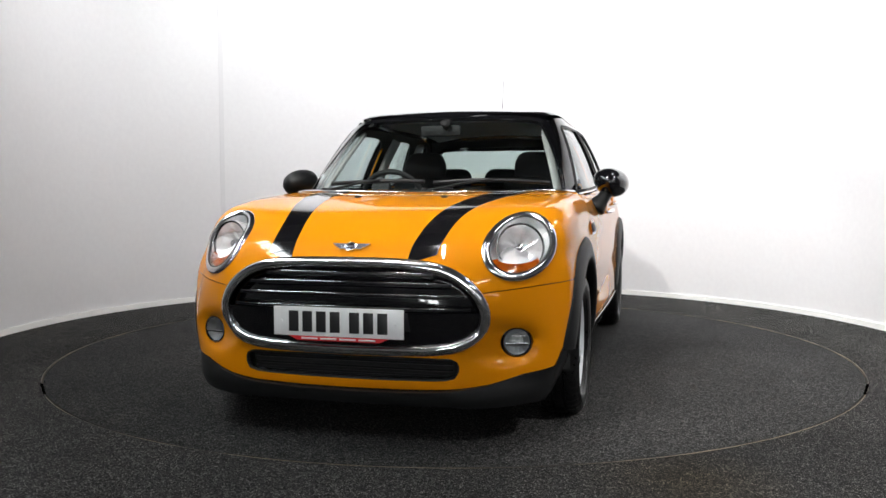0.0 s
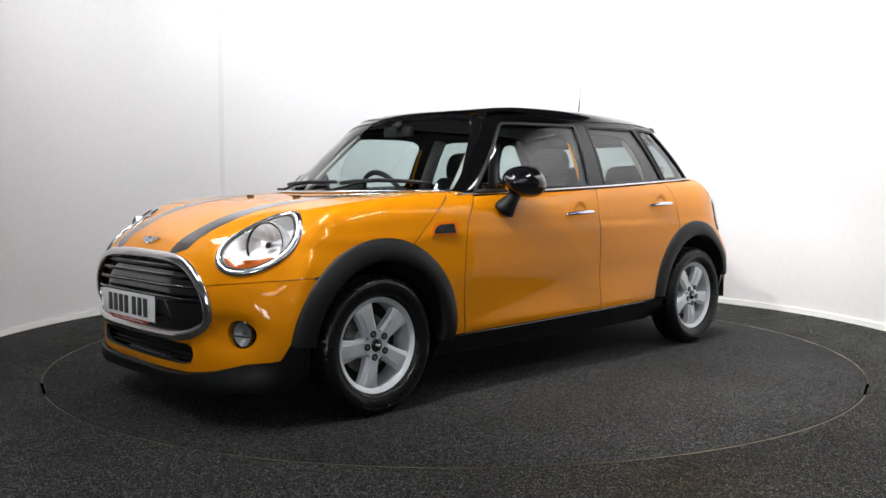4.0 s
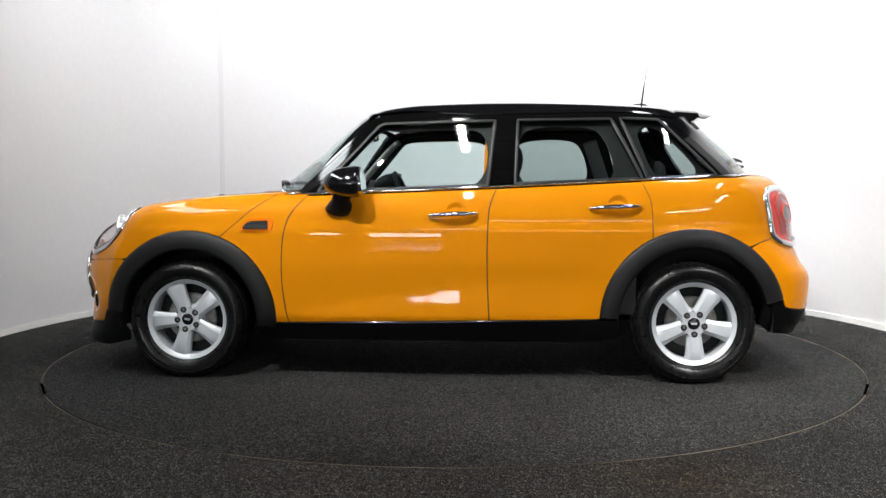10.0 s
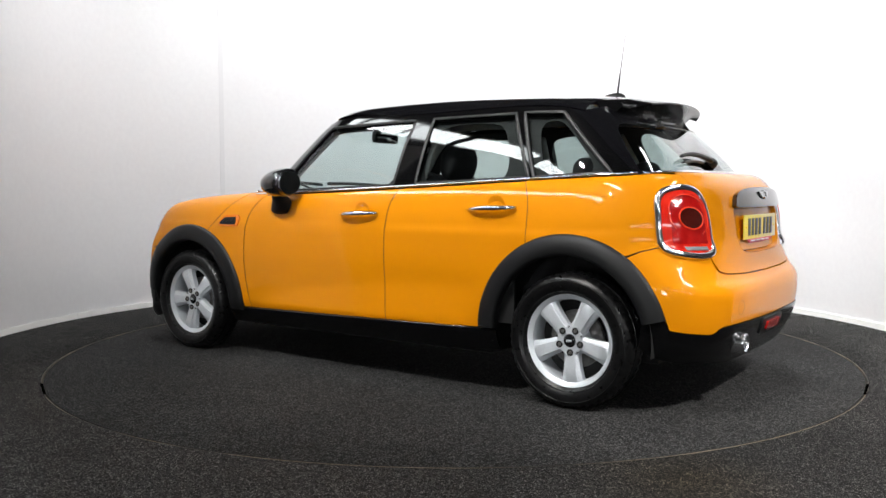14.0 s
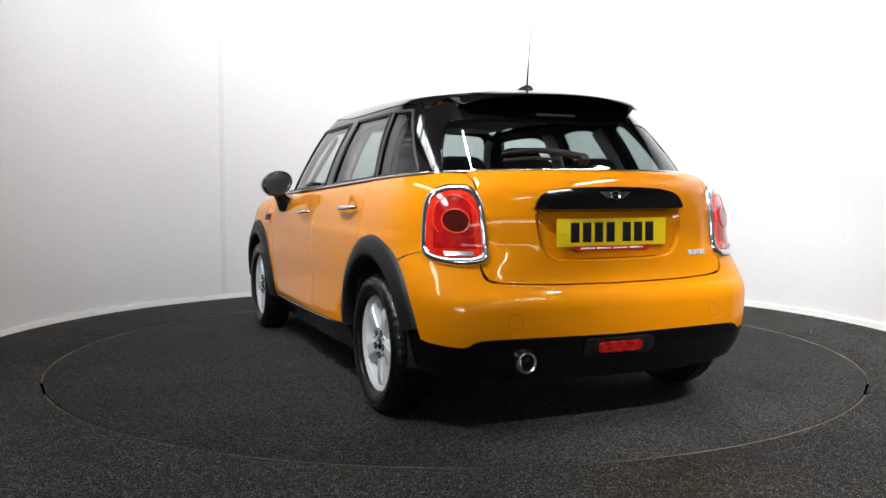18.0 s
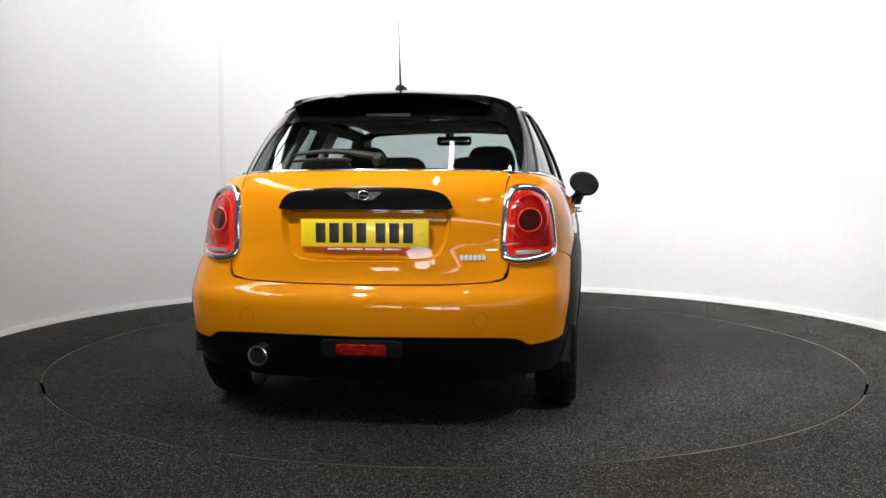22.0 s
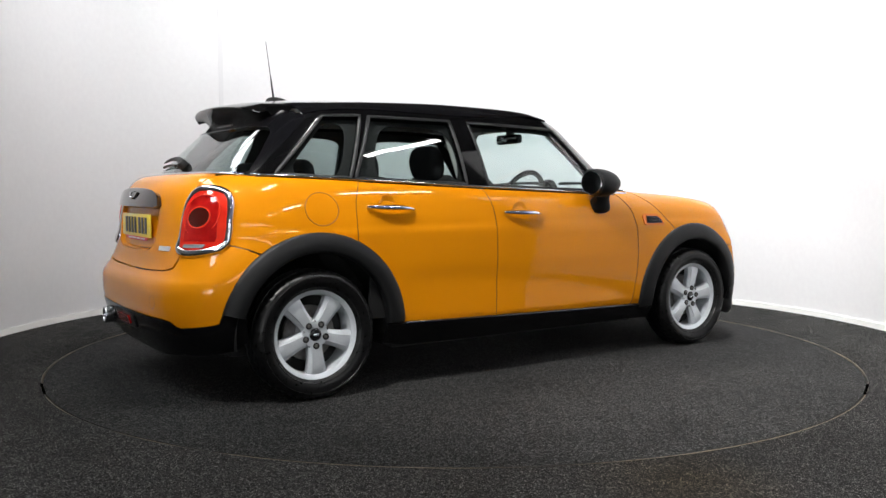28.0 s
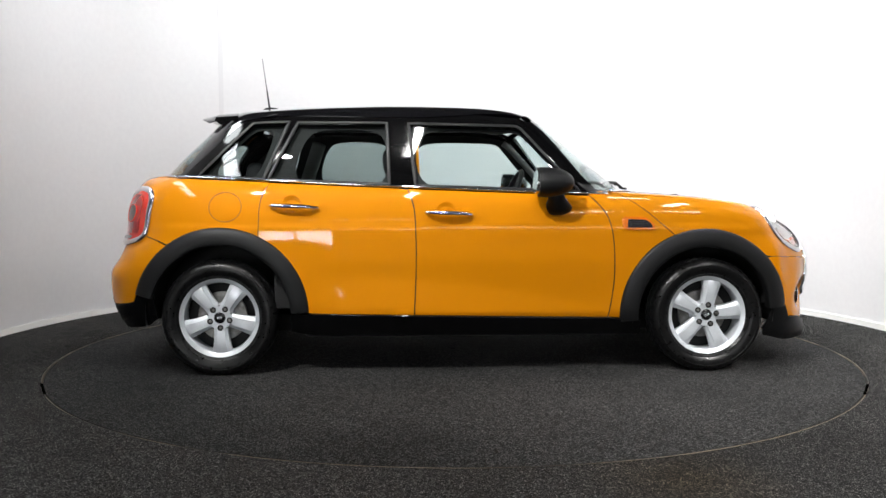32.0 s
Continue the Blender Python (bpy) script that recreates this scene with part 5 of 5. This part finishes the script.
def winged_badge(parent, at, ahead, name, scale=1.0):
    """A round centre with two ribbed wings."""
    q = Vector(ahead).to_track_quat("X", "Z").to_matrix().to_4x4()
    m = Matrix.Translation(at) @ q @ Matrix.Scale(scale, 4)
    disc = lathe([(0.001, 0.004), (0.0175, 0.004), (0.0185, 0.003), (0.0185, -0.012)], 28, "x")
    bmesh.ops.transform(disc, matrix=m @ Matrix.Diagonal((1, 1.05, 0.95, 1)), verts=disc.verts)
    b = part(name, disc, BLACK_GLOSS, parent, "round black and chrome winged emblem")
    ring = lathe([(0.017, 0.004), (0.0195, 0.007), (0.0225, 0.006), (0.0235, 0.0), (0.0235, -0.012)], 28, "x")
    bmesh.ops.transform(ring, matrix=m @ Matrix.Diagonal((1, 1.05, 0.95, 1)), verts=ring.verts)
    part("emblem_ring", ring, SATIN_CHROME, b)
    mark = box_bm(0.0045, 0, 0, 0.002, 0.026, 0.006, 0.001)
    bmesh.ops.transform(mark, matrix=m, verts=mark.verts)
    part("emblem_bar", mark, SATIN_CHROME, b)
    for s in (-1, 1):
        for k, (y1, z) in enumerate(((0.078, 0.010), (0.066, 0.0), (0.052, -0.010))):
            w = bmesh.new()
            vs = [(0.002, 0.020, z + 0.004), (0.0, y1, z + 0.0055 + 0.001 * k), (0.0, y1 - 0.010, z - 0.0035), (0.002, 0.020, z - 0.0042)]
            a = [w.verts.new((x + 0.004, s * y, zz)) for x, y, zz in vs]
            c = [w.verts.new((x - 0.012, s * y, zz)) for x, y, zz in vs]
            w.faces.new(a)
            w.faces.new(c[::-1])
            for i in range(4):
                w.faces.new((a[i], c[i], c[(i + 1) % 4], a[(i + 1) % 4]))
            bmesh.ops.recalc_face_normals(w, faces=w.faces)
            bmesh.ops.transform(w, matrix=m, verts=w.verts)
            part("emblem_wing", w, SATIN_CHROME, b, smooth=False)
    return b


bp, bn = along_form(lower_body, Along("x"), [(0.0, 0.742)], 0.004)
winged_badge(bonnet, bp[0], bn[0], "bonnet_badge", 1.0)
rp, rn = along_form(lower_body, BEHIND, [(-0.002, 0.934)], 0.026)
winged_badge(grip, rp[0], rn[0], "tailgate_badge", 0.95)


def plate(name, x, z0, ahead, material, parent, label, shift):
    """A registration plate with blank bars for characters and a thin red strip below."""
    s = 1 if ahead > 0 else -1
    p = part(name, box_bm(x, shift, z0 + 0.0555, 0.005, 0.52, 0.111, 0.0022), material, parent, label)
    y = -0.2
    for k in range(7):
        w = 0.045
        yy = y + w / 2
        part("character_bar", box_bm(x + s * 0.0028, s * yy + shift, z0 + 0.0555, 0.0022, w * 0.88, 0.079, 0.0006), PLATE_BLACK, p, "plain black bar")
        y += w + 0.0105 + (0.022 if k == 3 else 0)
    for yy in (-0.228, 0.228):
        stud = lathe([(0.001, 0.004), (0.005, 0.003), (0.006, 0.0)], 12, "x")
        bmesh.ops.transform(stud, matrix=Matrix.Translation((x + s * 0.0025, yy + shift, z0 + 0.055)) @ Matrix.Diagonal((s, 1, 1, 1)), verts=stud.verts)
        part("plate_screw", stud, material, p)
    strip = bmesh.new()
    vs = [(-0.20, z0 - 0.001), (0.20, z0 - 0.001), (0.165, z0 - 0.017), (-0.165, z0 - 0.017)]
    a = [strip.verts.new((x + s * 0.001, yy + shift, zz)) for yy, zz in vs]
    b = [strip.verts.new((x - s * 0.003, yy + shift, zz)) for yy, zz in vs]
    strip.faces.new(a)
    strip.faces.new(b[::-1])
    for i in range(4):
        strip.faces.new((a[i], b[i], b[(i + 1) % 4], a[(i + 1) % 4]))
    bmesh.ops.recalc_face_normals(strip, faces=strip.faces)
    part("red_strip", strip, STRIP_RED, p, "red strip with pale lettering bars", smooth=False)
    for k in range(4):
        part("lettering_bar", box_bm(x + s * 0.0015, shift - 0.115 + 0.077 * k, z0 - 0.009, 0.0015, 0.066, 0.0065), WHITE_INK, p)
    return p


plate("number_plate", 2.016, 0.412, 1, PLATE_WHITE, grille, "white number plate with blank bars", -0.018)
plate("number_plate", -1.869, 0.738, -1, PLATE_YELLOW, tailgate, "yellow number plate with blank bars", 0.0)
for k in range(6):
    bar_panel("name_badge", -0.382 - 0.017 * k - 0.0135, -0.382 - 0.017 * k, 0.688, 0.709, BEHIND, lower_body, SILVER, tailgate, 0.004, 0.004, "small chrome badge bar")
for z0, z1, lift, material, nm, lab, w in ((0.305, 0.376, 0.008, BLACK_PLASTIC, "fog_surround", "black reflector surround", 0.165), (0.322, 0.361, 0.017, RED_FOG, "rear_fog_lamp", "red rear fog lamp", 0.102)):
    bar_panel(nm, -w, w, z0, z1, BEHIND, lower_body, material, diffuser, lift, 0.014, lab)
pipe = lathe([(0.031, 0.12), (0.0315, -0.006), (0.033, -0.014), (0.0365, -0.019), (0.040, -0.018), (0.043, -0.012), (0.044, -0.004), (0.044, 0.12)], 36, "x")
bmesh.ops.translate(pipe, verts=pipe.verts, vec=(-1.922, 0.425, 0.302))
exhaust = part("exhaust_pipe", pipe, SATIN_CHROME, car, "round chrome exhaust tip")
# black disc a little way in, standing in for the shade deep in the pipe
dark = lathe([(0.001, 0.05), (0.0318, 0.05)], 24, "x")
bmesh.ops.translate(dark, verts=dark.verts, vec=(-1.922, 0.425, 0.302))
part("pipe_inside", dark, SLOT_BLACK, exhaust)
for y in (-0.47, 0.47):
    P, N = along_form(lower_body, BEHIND, [(y + 0.03 * math.cos(t), 0.462 + 0.03 * math.sin(t)) for t in np.linspace(0, 2 * math.pi, 30, endpoint=False)], -0.0006)
    part("tow_cover_seam", tube(P, 0.0012, True, 6, up=N.tolist()), SEAM_ORANGE, rear_bumper)


# ---- chrome line round screen and hatch, cowl, wipers ----
cowl_line = cowl3[1:-1] + np.array([-0.012, 0, 0.006])
part("belt_trim", tube(cowl_line, 0.007, n=8), CHROME, car, "chrome strip along the bonnet's rear edge")
hatch_line = on_front(cabin, [(y, 1.046 - 0.010 * (abs(y) / 0.6) ** 4) for y in np.linspace(-0.60, 0.60, 31)], BEHIND)
part("belt_trim", tube(hatch_line + np.array([-0.006, 0, 0]), 0.007, n=8), CHROME, tailgate, "chrome strip below the rear window")
bm = bmesh.new()
rows = []
for y in np.linspace(-0.74, 0.74, 31):
    xa = 1.055 - 0.33 * (abs(y) / 0.78) ** 2.4
    za = float(hood_z(xa)) - 0.012 - 0.02 * (abs(y) / 0.87) ** 4
    xb = 0.93 - 0.27 * (abs(y) / 0.74) ** 3.2
    rows.append([bm.verts.new(p) for p in ((xa, y, za), (xa - 0.02, y, za - 0.008), (xb - 0.03, y, za + 0.004), (xb - 0.12, y, za + 0.012))])
for a, b in zip(rows, rows[1:]):
    for j in range(3):
        bm.faces.new((a[j], b[j], b[j + 1], a[j + 1]))
bmesh.ops.recalc_face_normals(bm, faces=bm.faces)
scuttle = part("scuttle", bm, BLACK_PLASTIC, car, "black plastic scuttle below the windscreen")


def wiper(x, y, z, pts, parent, view):
    P, N = along_form(cabin, view, pts, 0.016)
    blade = part("wiper", tube(P, 0.009, n=6, flat=1.2, up=N.tolist()), RUBBER, parent, "black wiper blade and arm")
    mid = P[len(P) // 2]
    part("wiper_arm", tube([(x, y, z), tuple((np.array([x, y, z]) * 0.45 + mid * 0.55) + N[len(P) // 2] * 0.012), tuple(mid + N[len(P) // 2] * 0.008)], [0.012, 0.009, 0.006], n=8, flat=0.7), BLACK_PLASTIC, blade)
    hub = lathe([(0.001, 0.02), (0.014, 0.018), (0.017, 0.0), (0.016, -0.01)], 16, "z")
    bmesh.ops.translate(hub, verts=hub.verts, vec=(x, y, z))
    part("wiper_hub", hub, BLACK_PLASTIC, blade)


wiper(0.965, 0.02, 0.957, [(y, 0.985 + 0.014 * math.sin(math.pi * (0.62 - y) / 0.6)) for y in np.linspace(0.05, 0.60, 12)], scuttle, AHEAD)
wiper(0.90, -0.53, 0.957, [(y, 0.984 + 0.012 * math.sin(math.pi * (0.2 - y) / 0.7)) for y in np.linspace(-0.50, 0.0, 12)], scuttle, AHEAD)
ys = np.linspace(0.37, 0.0, 14)
P, N = along_form(cabin, BEHIND, [(y, 1.085 + 0.030 * math.sin(math.pi * (y + 0.02) / 0.46)) for y in ys], 0.020)
rear_wiper = part("wiper", tube(P, [0.006 + 0.013 * (k / 13) ** 0.7 for k in range(14)], n=10, flat=0.7, up=N.tolist()), BLACK_PLASTIC, tailgate, "black tapered rear wiper arm")
P, N = along_form(cabin, BEHIND, [(y, 1.072 + 0.018 * math.sin(math.pi * (y + 0.02) / 0.46)) for y in ys[:10]], 0.008)
part("wiper_blade", tube(P, 0.005, n=6, flat=1.4, up=N.tolist()), RUBBER, rear_wiper)
P, N = along_form(cabin, BEHIND, [(-0.005, 1.085)], 0.012)
part("wiper_hub", turn_to(lathe([(0.001, 0.022), (0.018, 0.020), (0.026, 0.010), (0.028, -0.012)], 24, "x"), P[0], N[0]), BLACK_PLASTIC, rear_wiper)
for y in (-0.205, 0.205):
    j = box_bm(1.285, y, 0.934, 0.03, 0.026, 0.012, 0.004)
    part("washer_jet", j, BLACK_PLASTIC, bonnet)

# ---- roof fittings ----
dome_bm = bmesh.new()
bmesh.ops.create_uvsphere(dome_bm, u_segments=20, v_segments=12, radius=1.0)
for v in dome_bm.verts:
    x, y, z = v.co
    v.co = Vector((-1.11 + 0.075 * x, 0.030 * y, 1.432 + 0.030 * z * (1 - 0.35 * x)))
aerial = part("aerial", dome_bm, BLACK_PLASTIC, roof, "black roof aerial with thin mast")
part("mast", tube([(-1.135, 0, 1.435), (-1.150, 0, 1.555), (-1.152, 0, 1.57)], [0.006, 0.0042, 0.003], n=8), RUBBER, aerial)
part("mast_tip", tube([(-1.152, 0, 1.565), (-1.1765, 0, 1.752)], [0.0022, 0.0018], n=6), RUBBER, aerial)
bm = bmesh.new()
rows = []
for y in np.linspace(-0.45, 0.45, 41):
    e = abs(y) / 0.45
    zt = 1.407 - 0.17 * y * y - 0.010 * e ** 10
    xr = -1.50 + 0.10 * e ** 3
    thin = 1 - 0.45 * e ** 4
    rows.append([bm.verts.new(p) for p in ((-1.22, y, zt + 0.014), (-1.36, y, zt + 0.004), (xr + 0.03, y, zt - 0.017), (xr + 0.004, y, zt - 0.024), (xr + 0.002, y, zt - 0.030), (xr + 0.04, y, zt - 0.034 * thin), (-1.37 + 0.03 * e, y, zt - 0.066 * thin), (-1.27, y, zt - 0.045))])
for a, b in zip(rows, rows[1:]):
    for j in range(8):
        bm.faces.new((a[j], b[j], b[(j + 1) % 8], a[(j + 1) % 8]))
bm.faces.new(rows[0])
bm.faces.new(rows[-1][::-1])
bmesh.ops.recalc_face_normals(bm, faces=bm.faces)
part("roof_spoiler", sharp(bm, 50), FRAME_BLACK, tailgate, "gloss black roof spoiler")
bar_panel("high_brake_lamp", -0.1, 0.1, 1.293, 1.301, BEHIND, cabin, GREY_BEZEL, tailgate, 0.004, 0.004, "thin clear high brake lamp")


def door_mirror(flip):
    s = -1 if flip else 1
    shell = BLACK_PLASTIC if flip else BLACK_GLOSS
    bm = bmesh.new()
    bmesh.ops.create_uvsphere(bm, u_segments=32, v_segments=20, radius=1.0)
    for v in bm.verts:
        x, y, z = v.co
        if x < -0.25:
            x = -0.25 + (x + 0.25) * 0.04
        v.co = Vector((0.405 + 0.150 * x, s * (0.880 + 0.093 * y * (1 + 0.05 * z)), 1.004 + 0.077 * z - 0.012 * y))
    if flip:
        bmesh.ops.reverse_faces(bm, faces=bm.faces)
    m = part("door_mirror", sharp(bm, 50), shell, car, "matt black door mirror" if flip else "gloss black door mirror")
    g = bmesh.new()
    bmesh.ops.create_circle(g, cap_ends=True, segments=32, radius=1.0)
    for v in g.verts:
        v.co = Vector((0.3525 + 0.0095 * v.co.y, s * (0.880 + 0.078 * v.co.x), 1.004 + 0.062 * v.co.y - 0.010 * v.co.x))
    back = bmesh.ops.extrude_face_region(g, geom=g.faces[:])
    for v in back["geom"]:
        if isinstance(v, bmesh.types.BMVert):
            v.co.x = 0.372
    bmesh.ops.recalc_face_normals(g, faces=g.faces)
    sharp(g, 40)
    part("mirror_glass", g, CHROME, m, "mirror glass")
    part("mirror_foot", tube([(0.485, s * 0.800, 0.868), (0.48, s * 0.815, 0.885), (0.47, s * 0.84, 0.918), (0.46, s * 0.865, 0.955)], [0.074, 0.064, 0.046, 0.042], n=20, flat=0.72), BLACK_PLASTIC, m, "black mirror foot")


pair(door_mirror)

# ---- underside and cabin ----
part("floor_pan", box_bm(0.0, 0, 0.235, 3.2, 1.1, 0.10, 0.02), DARK_TRIM, car, "black underbody")
part("floor_pan", box_bm(-0.02, 0, 0.23, 1.66, 1.50, 0.09, 0.02), DARK_TRIM, car, "black cabin floor pan")
part("engine_bay", box_bm(1.38, 0, 0.43, 0.95, 0.84, 0.40, 0.03), DARK_TRIM, car, "black engine bay cover")
part("boot_tub", box_bm(-1.45, 0, 0.45, 0.66, 0.86, 0.42, 0.03), DARK_TRIM, car, "black boot tub")
part("parcel_shelf", box_bm(-1.36, 0, 0.985, 0.44, 1.0, 0.025, 0.008), DARK_TRIM, car, "dark parcel shelf")


def cushion(pts, width, depth_profile, y, taper=0.0, widths=None):
    """A padded slab swept along a side line of (x, z) points."""
    bm = bmesh.new()
    rows = []
    n = len(pts)
    for i, ((x, z), d) in enumerate(zip(pts, depth_profile)):
        a = pts[max(i - 1, 0)]
        b = pts[min(i + 1, n - 1)]
        t = Vector((b[0] - a[0], 0, b[1] - a[1])).normalized()
        nrm = Vector((-t.z, 0, t.x))
        w = width * (widths[i] if widths else 1 - taper * i / (n - 1))
        ring = []
        for k in range(20):
            c, s = math.cos(2 * math.pi * k / 20), math.sin(2 * math.pi * k / 20)
            cc = math.copysign(abs(c) ** 0.55, c)
            ss = math.copysign(abs(s) ** 0.55, s)
            ring.append(bm.verts.new(Vector((x, y + cc * w / 2, z)) + nrm * (ss * d / 2)))
        rows.append(ring)
    for a, b in zip(rows, rows[1:]):
        for k in range(20):
            bm.faces.new((a[k], a[(k + 1) % 20], b[(k + 1) % 20], b[k]))
    bm.faces.new(rows[0][::-1])
    bm.faces.new(rows[-1])
    bmesh.ops.recalc_face_normals(bm, faces=bm.faces)
    return sharp(bm, 60)


def front_seat(y):
    seat = part("front_seat", cushion([(0.36, 0.47), (0.32, 0.50), (0.2, 0.51), (0.0, 0.49), (-0.12, 0.47)], 0.50, [0.08, 0.14, 0.16, 0.15, 0.1], y), CLOTH, car, "dark cloth front seat with headrest")
    part("backrest", cushion([(-0.10, 0.48), (-0.16, 0.60), (-0.24, 0.78), (-0.31, 0.95), (-0.35, 1.05), (-0.365, 1.08)], 0.47, [0.1, 0.15, 0.15, 0.13, 0.10, 0.05], y, 0.22), CLOTH, seat)
    part("headrest", cushion([(-0.370, 1.065), (-0.378, 1.075), (-0.385, 1.10), (-0.392, 1.14), (-0.398, 1.18), (-0.40, 1.22), (-0.40, 1.24), (-0.40, 1.25)], 0.27, [0.03, 0.06, 0.085, 0.10, 0.10, 0.08, 0.05, 0.02], y, 0.0, [0.72, 0.86, 0.97, 1.0, 0.98, 0.86, 0.70, 0.45]), CLOTH, seat, "padded headrest")
    seat.location.z = -0.045
    for dy in (-0.06, 0.06):
        part("headrest_post", tube([(-0.355, y + dy, 1.05), (-0.378, y + dy, 1.10)], 0.006), STEEL, seat)


front_seat(0.36)
front_seat(-0.36)
bench = part("rear_bench", cushion([(-0.55, 0.48), (-0.6, 0.51), (-0.8, 0.51), (-0.98, 0.48)], 1.16, [0.1, 0.16, 0.16, 0.1], 0.0), CLOTH, car, "dark cloth rear bench")
part("backrest", cushion([(-0.95, 0.5), (-1.02, 0.65), (-1.10, 0.85), (-1.14, 0.97), (-1.145, 0.99)], 1.14, [0.1, 0.14, 0.13, 0.1, 0.05], 0.0), CLOTH, bench)
for y in (-0.36, 0.0, 0.36):
    part("headrest", cushion([(-1.14, 0.985), (-1.15, 1.01), (-1.16, 1.06), (-1.16, 1.09), (-1.16, 1.11), (-1.16, 1.118)], 0.26, [0.05, 0.08, 0.09, 0.08, 0.05, 0.02], y, 0.0, [0.85, 1.0, 1.0, 0.9, 0.72, 0.45]), CLOTH, bench, "padded headrest")
dash = part("dashboard", cushion([(0.52, 0.70), (0.50, 0.80), (0.52, 0.90), (0.60, 0.93), (0.74, 0.93), (0.86, 0.925)], 1.36, [0.05, 0.12, 0.10, 0.05, 0.04, 0.02], 0.0, 0.04), DARK_TRIM, car, "dark dashboard")
wheel_ring = lathe([(0.18 + 0.0155 * math.cos(t), 0.0155 * math.sin(t)) for t in np.linspace(0, 2 * math.pi, 11)], 40, "x")
tilt = Matrix.Translation((0.27, -0.36, 0.905)) @ pose(0, 0, 0, 0, 25, 0)
bmesh.ops.transform(wheel_ring, matrix=tilt, verts=wheel_ring.verts)
steer = part("steering_wheel", wheel_ring, DARK_TRIM, car, "black steering wheel")
part("steering_hub", box_bm(0.01, 0, 0, 0.05, 0.14, 0.12, 0.02, m=tilt), DARK_TRIM, steer)
for sy in (-1, 1):
    part("steering_spoke", box_bm(0.0, sy * 0.115, 0, 0.02, 0.12, 0.035, 0.006, m=tilt), STEEL, steer)
part("steering_spoke", box_bm(0.0, 0, -0.115, 0.02, 0.035, 0.12, 0.006, m=tilt), STEEL, steer)
part("steering_column", tube([(0.29, -0.36, 0.895), (0.55, -0.36, 0.80)], 0.035, n=12), DARK_TRIM, steer)
binn = lathe([(0.001, -0.02), (0.05, -0.02), (0.056, 0.0), (0.052, 0.02)], 28, "x")
bmesh.ops.transform(binn, matrix=Matrix.Translation((0.50, -0.36, 0.975)) @ pose(0, 0, 0, 0, 20, 180), verts=binn.verts)
part("instrument_pod", binn, DARK_TRIM, dash)
vm = box_bm(0.44, -0.035, 1.285, 0.04, 0.23, 0.06, 0.02)
view_mirror = part("rear_view_mirror", vm, DARK_TRIM, car, "black interior mirror")
part("mirror_glass", box_bm(0.4192, -0.035, 1.285, 0.002, 0.2, 0.042), CHROME, view_mirror)
part("mirror_stem", tube([(0.455, 0, 1.295), (0.48, 0, 1.33)], [0.012, 0.03], n=12), DARK_TRIM, view_mirror)
for y in (-0.29, 0.29):
    v = box_bm(0.26, y, 1.352, 0.15, 0.32, 0.016, 0.007, m=pose(0, 0, 0.0))
    part("sun_visor", v, HEADLINER, car, "grey sun visor")


# ---- what turns ----
def motions():
    """Turntable and car turn together at an even pace."""
    start, pace, lag = 312.575, -7.9067, -56.75
    ox, oy = 0.0955, 0.0212
    table_rows, car_rows = [], []
    for k in range(65):
        t = k * 0.5
        a = start + pace * t
        c, s = math.cos(radians(a)), math.sin(radians(a))
        table_rows.append((t, pose(0, 0, 0.0, 0, 0, a)))
        car_rows.append((t, pose(c * ox - s * oy, s * ox + c * oy, 0.0, 0, 0, a + lag)))
    walk(turntable, table_rows)
    walk(car, car_rows)


motions()
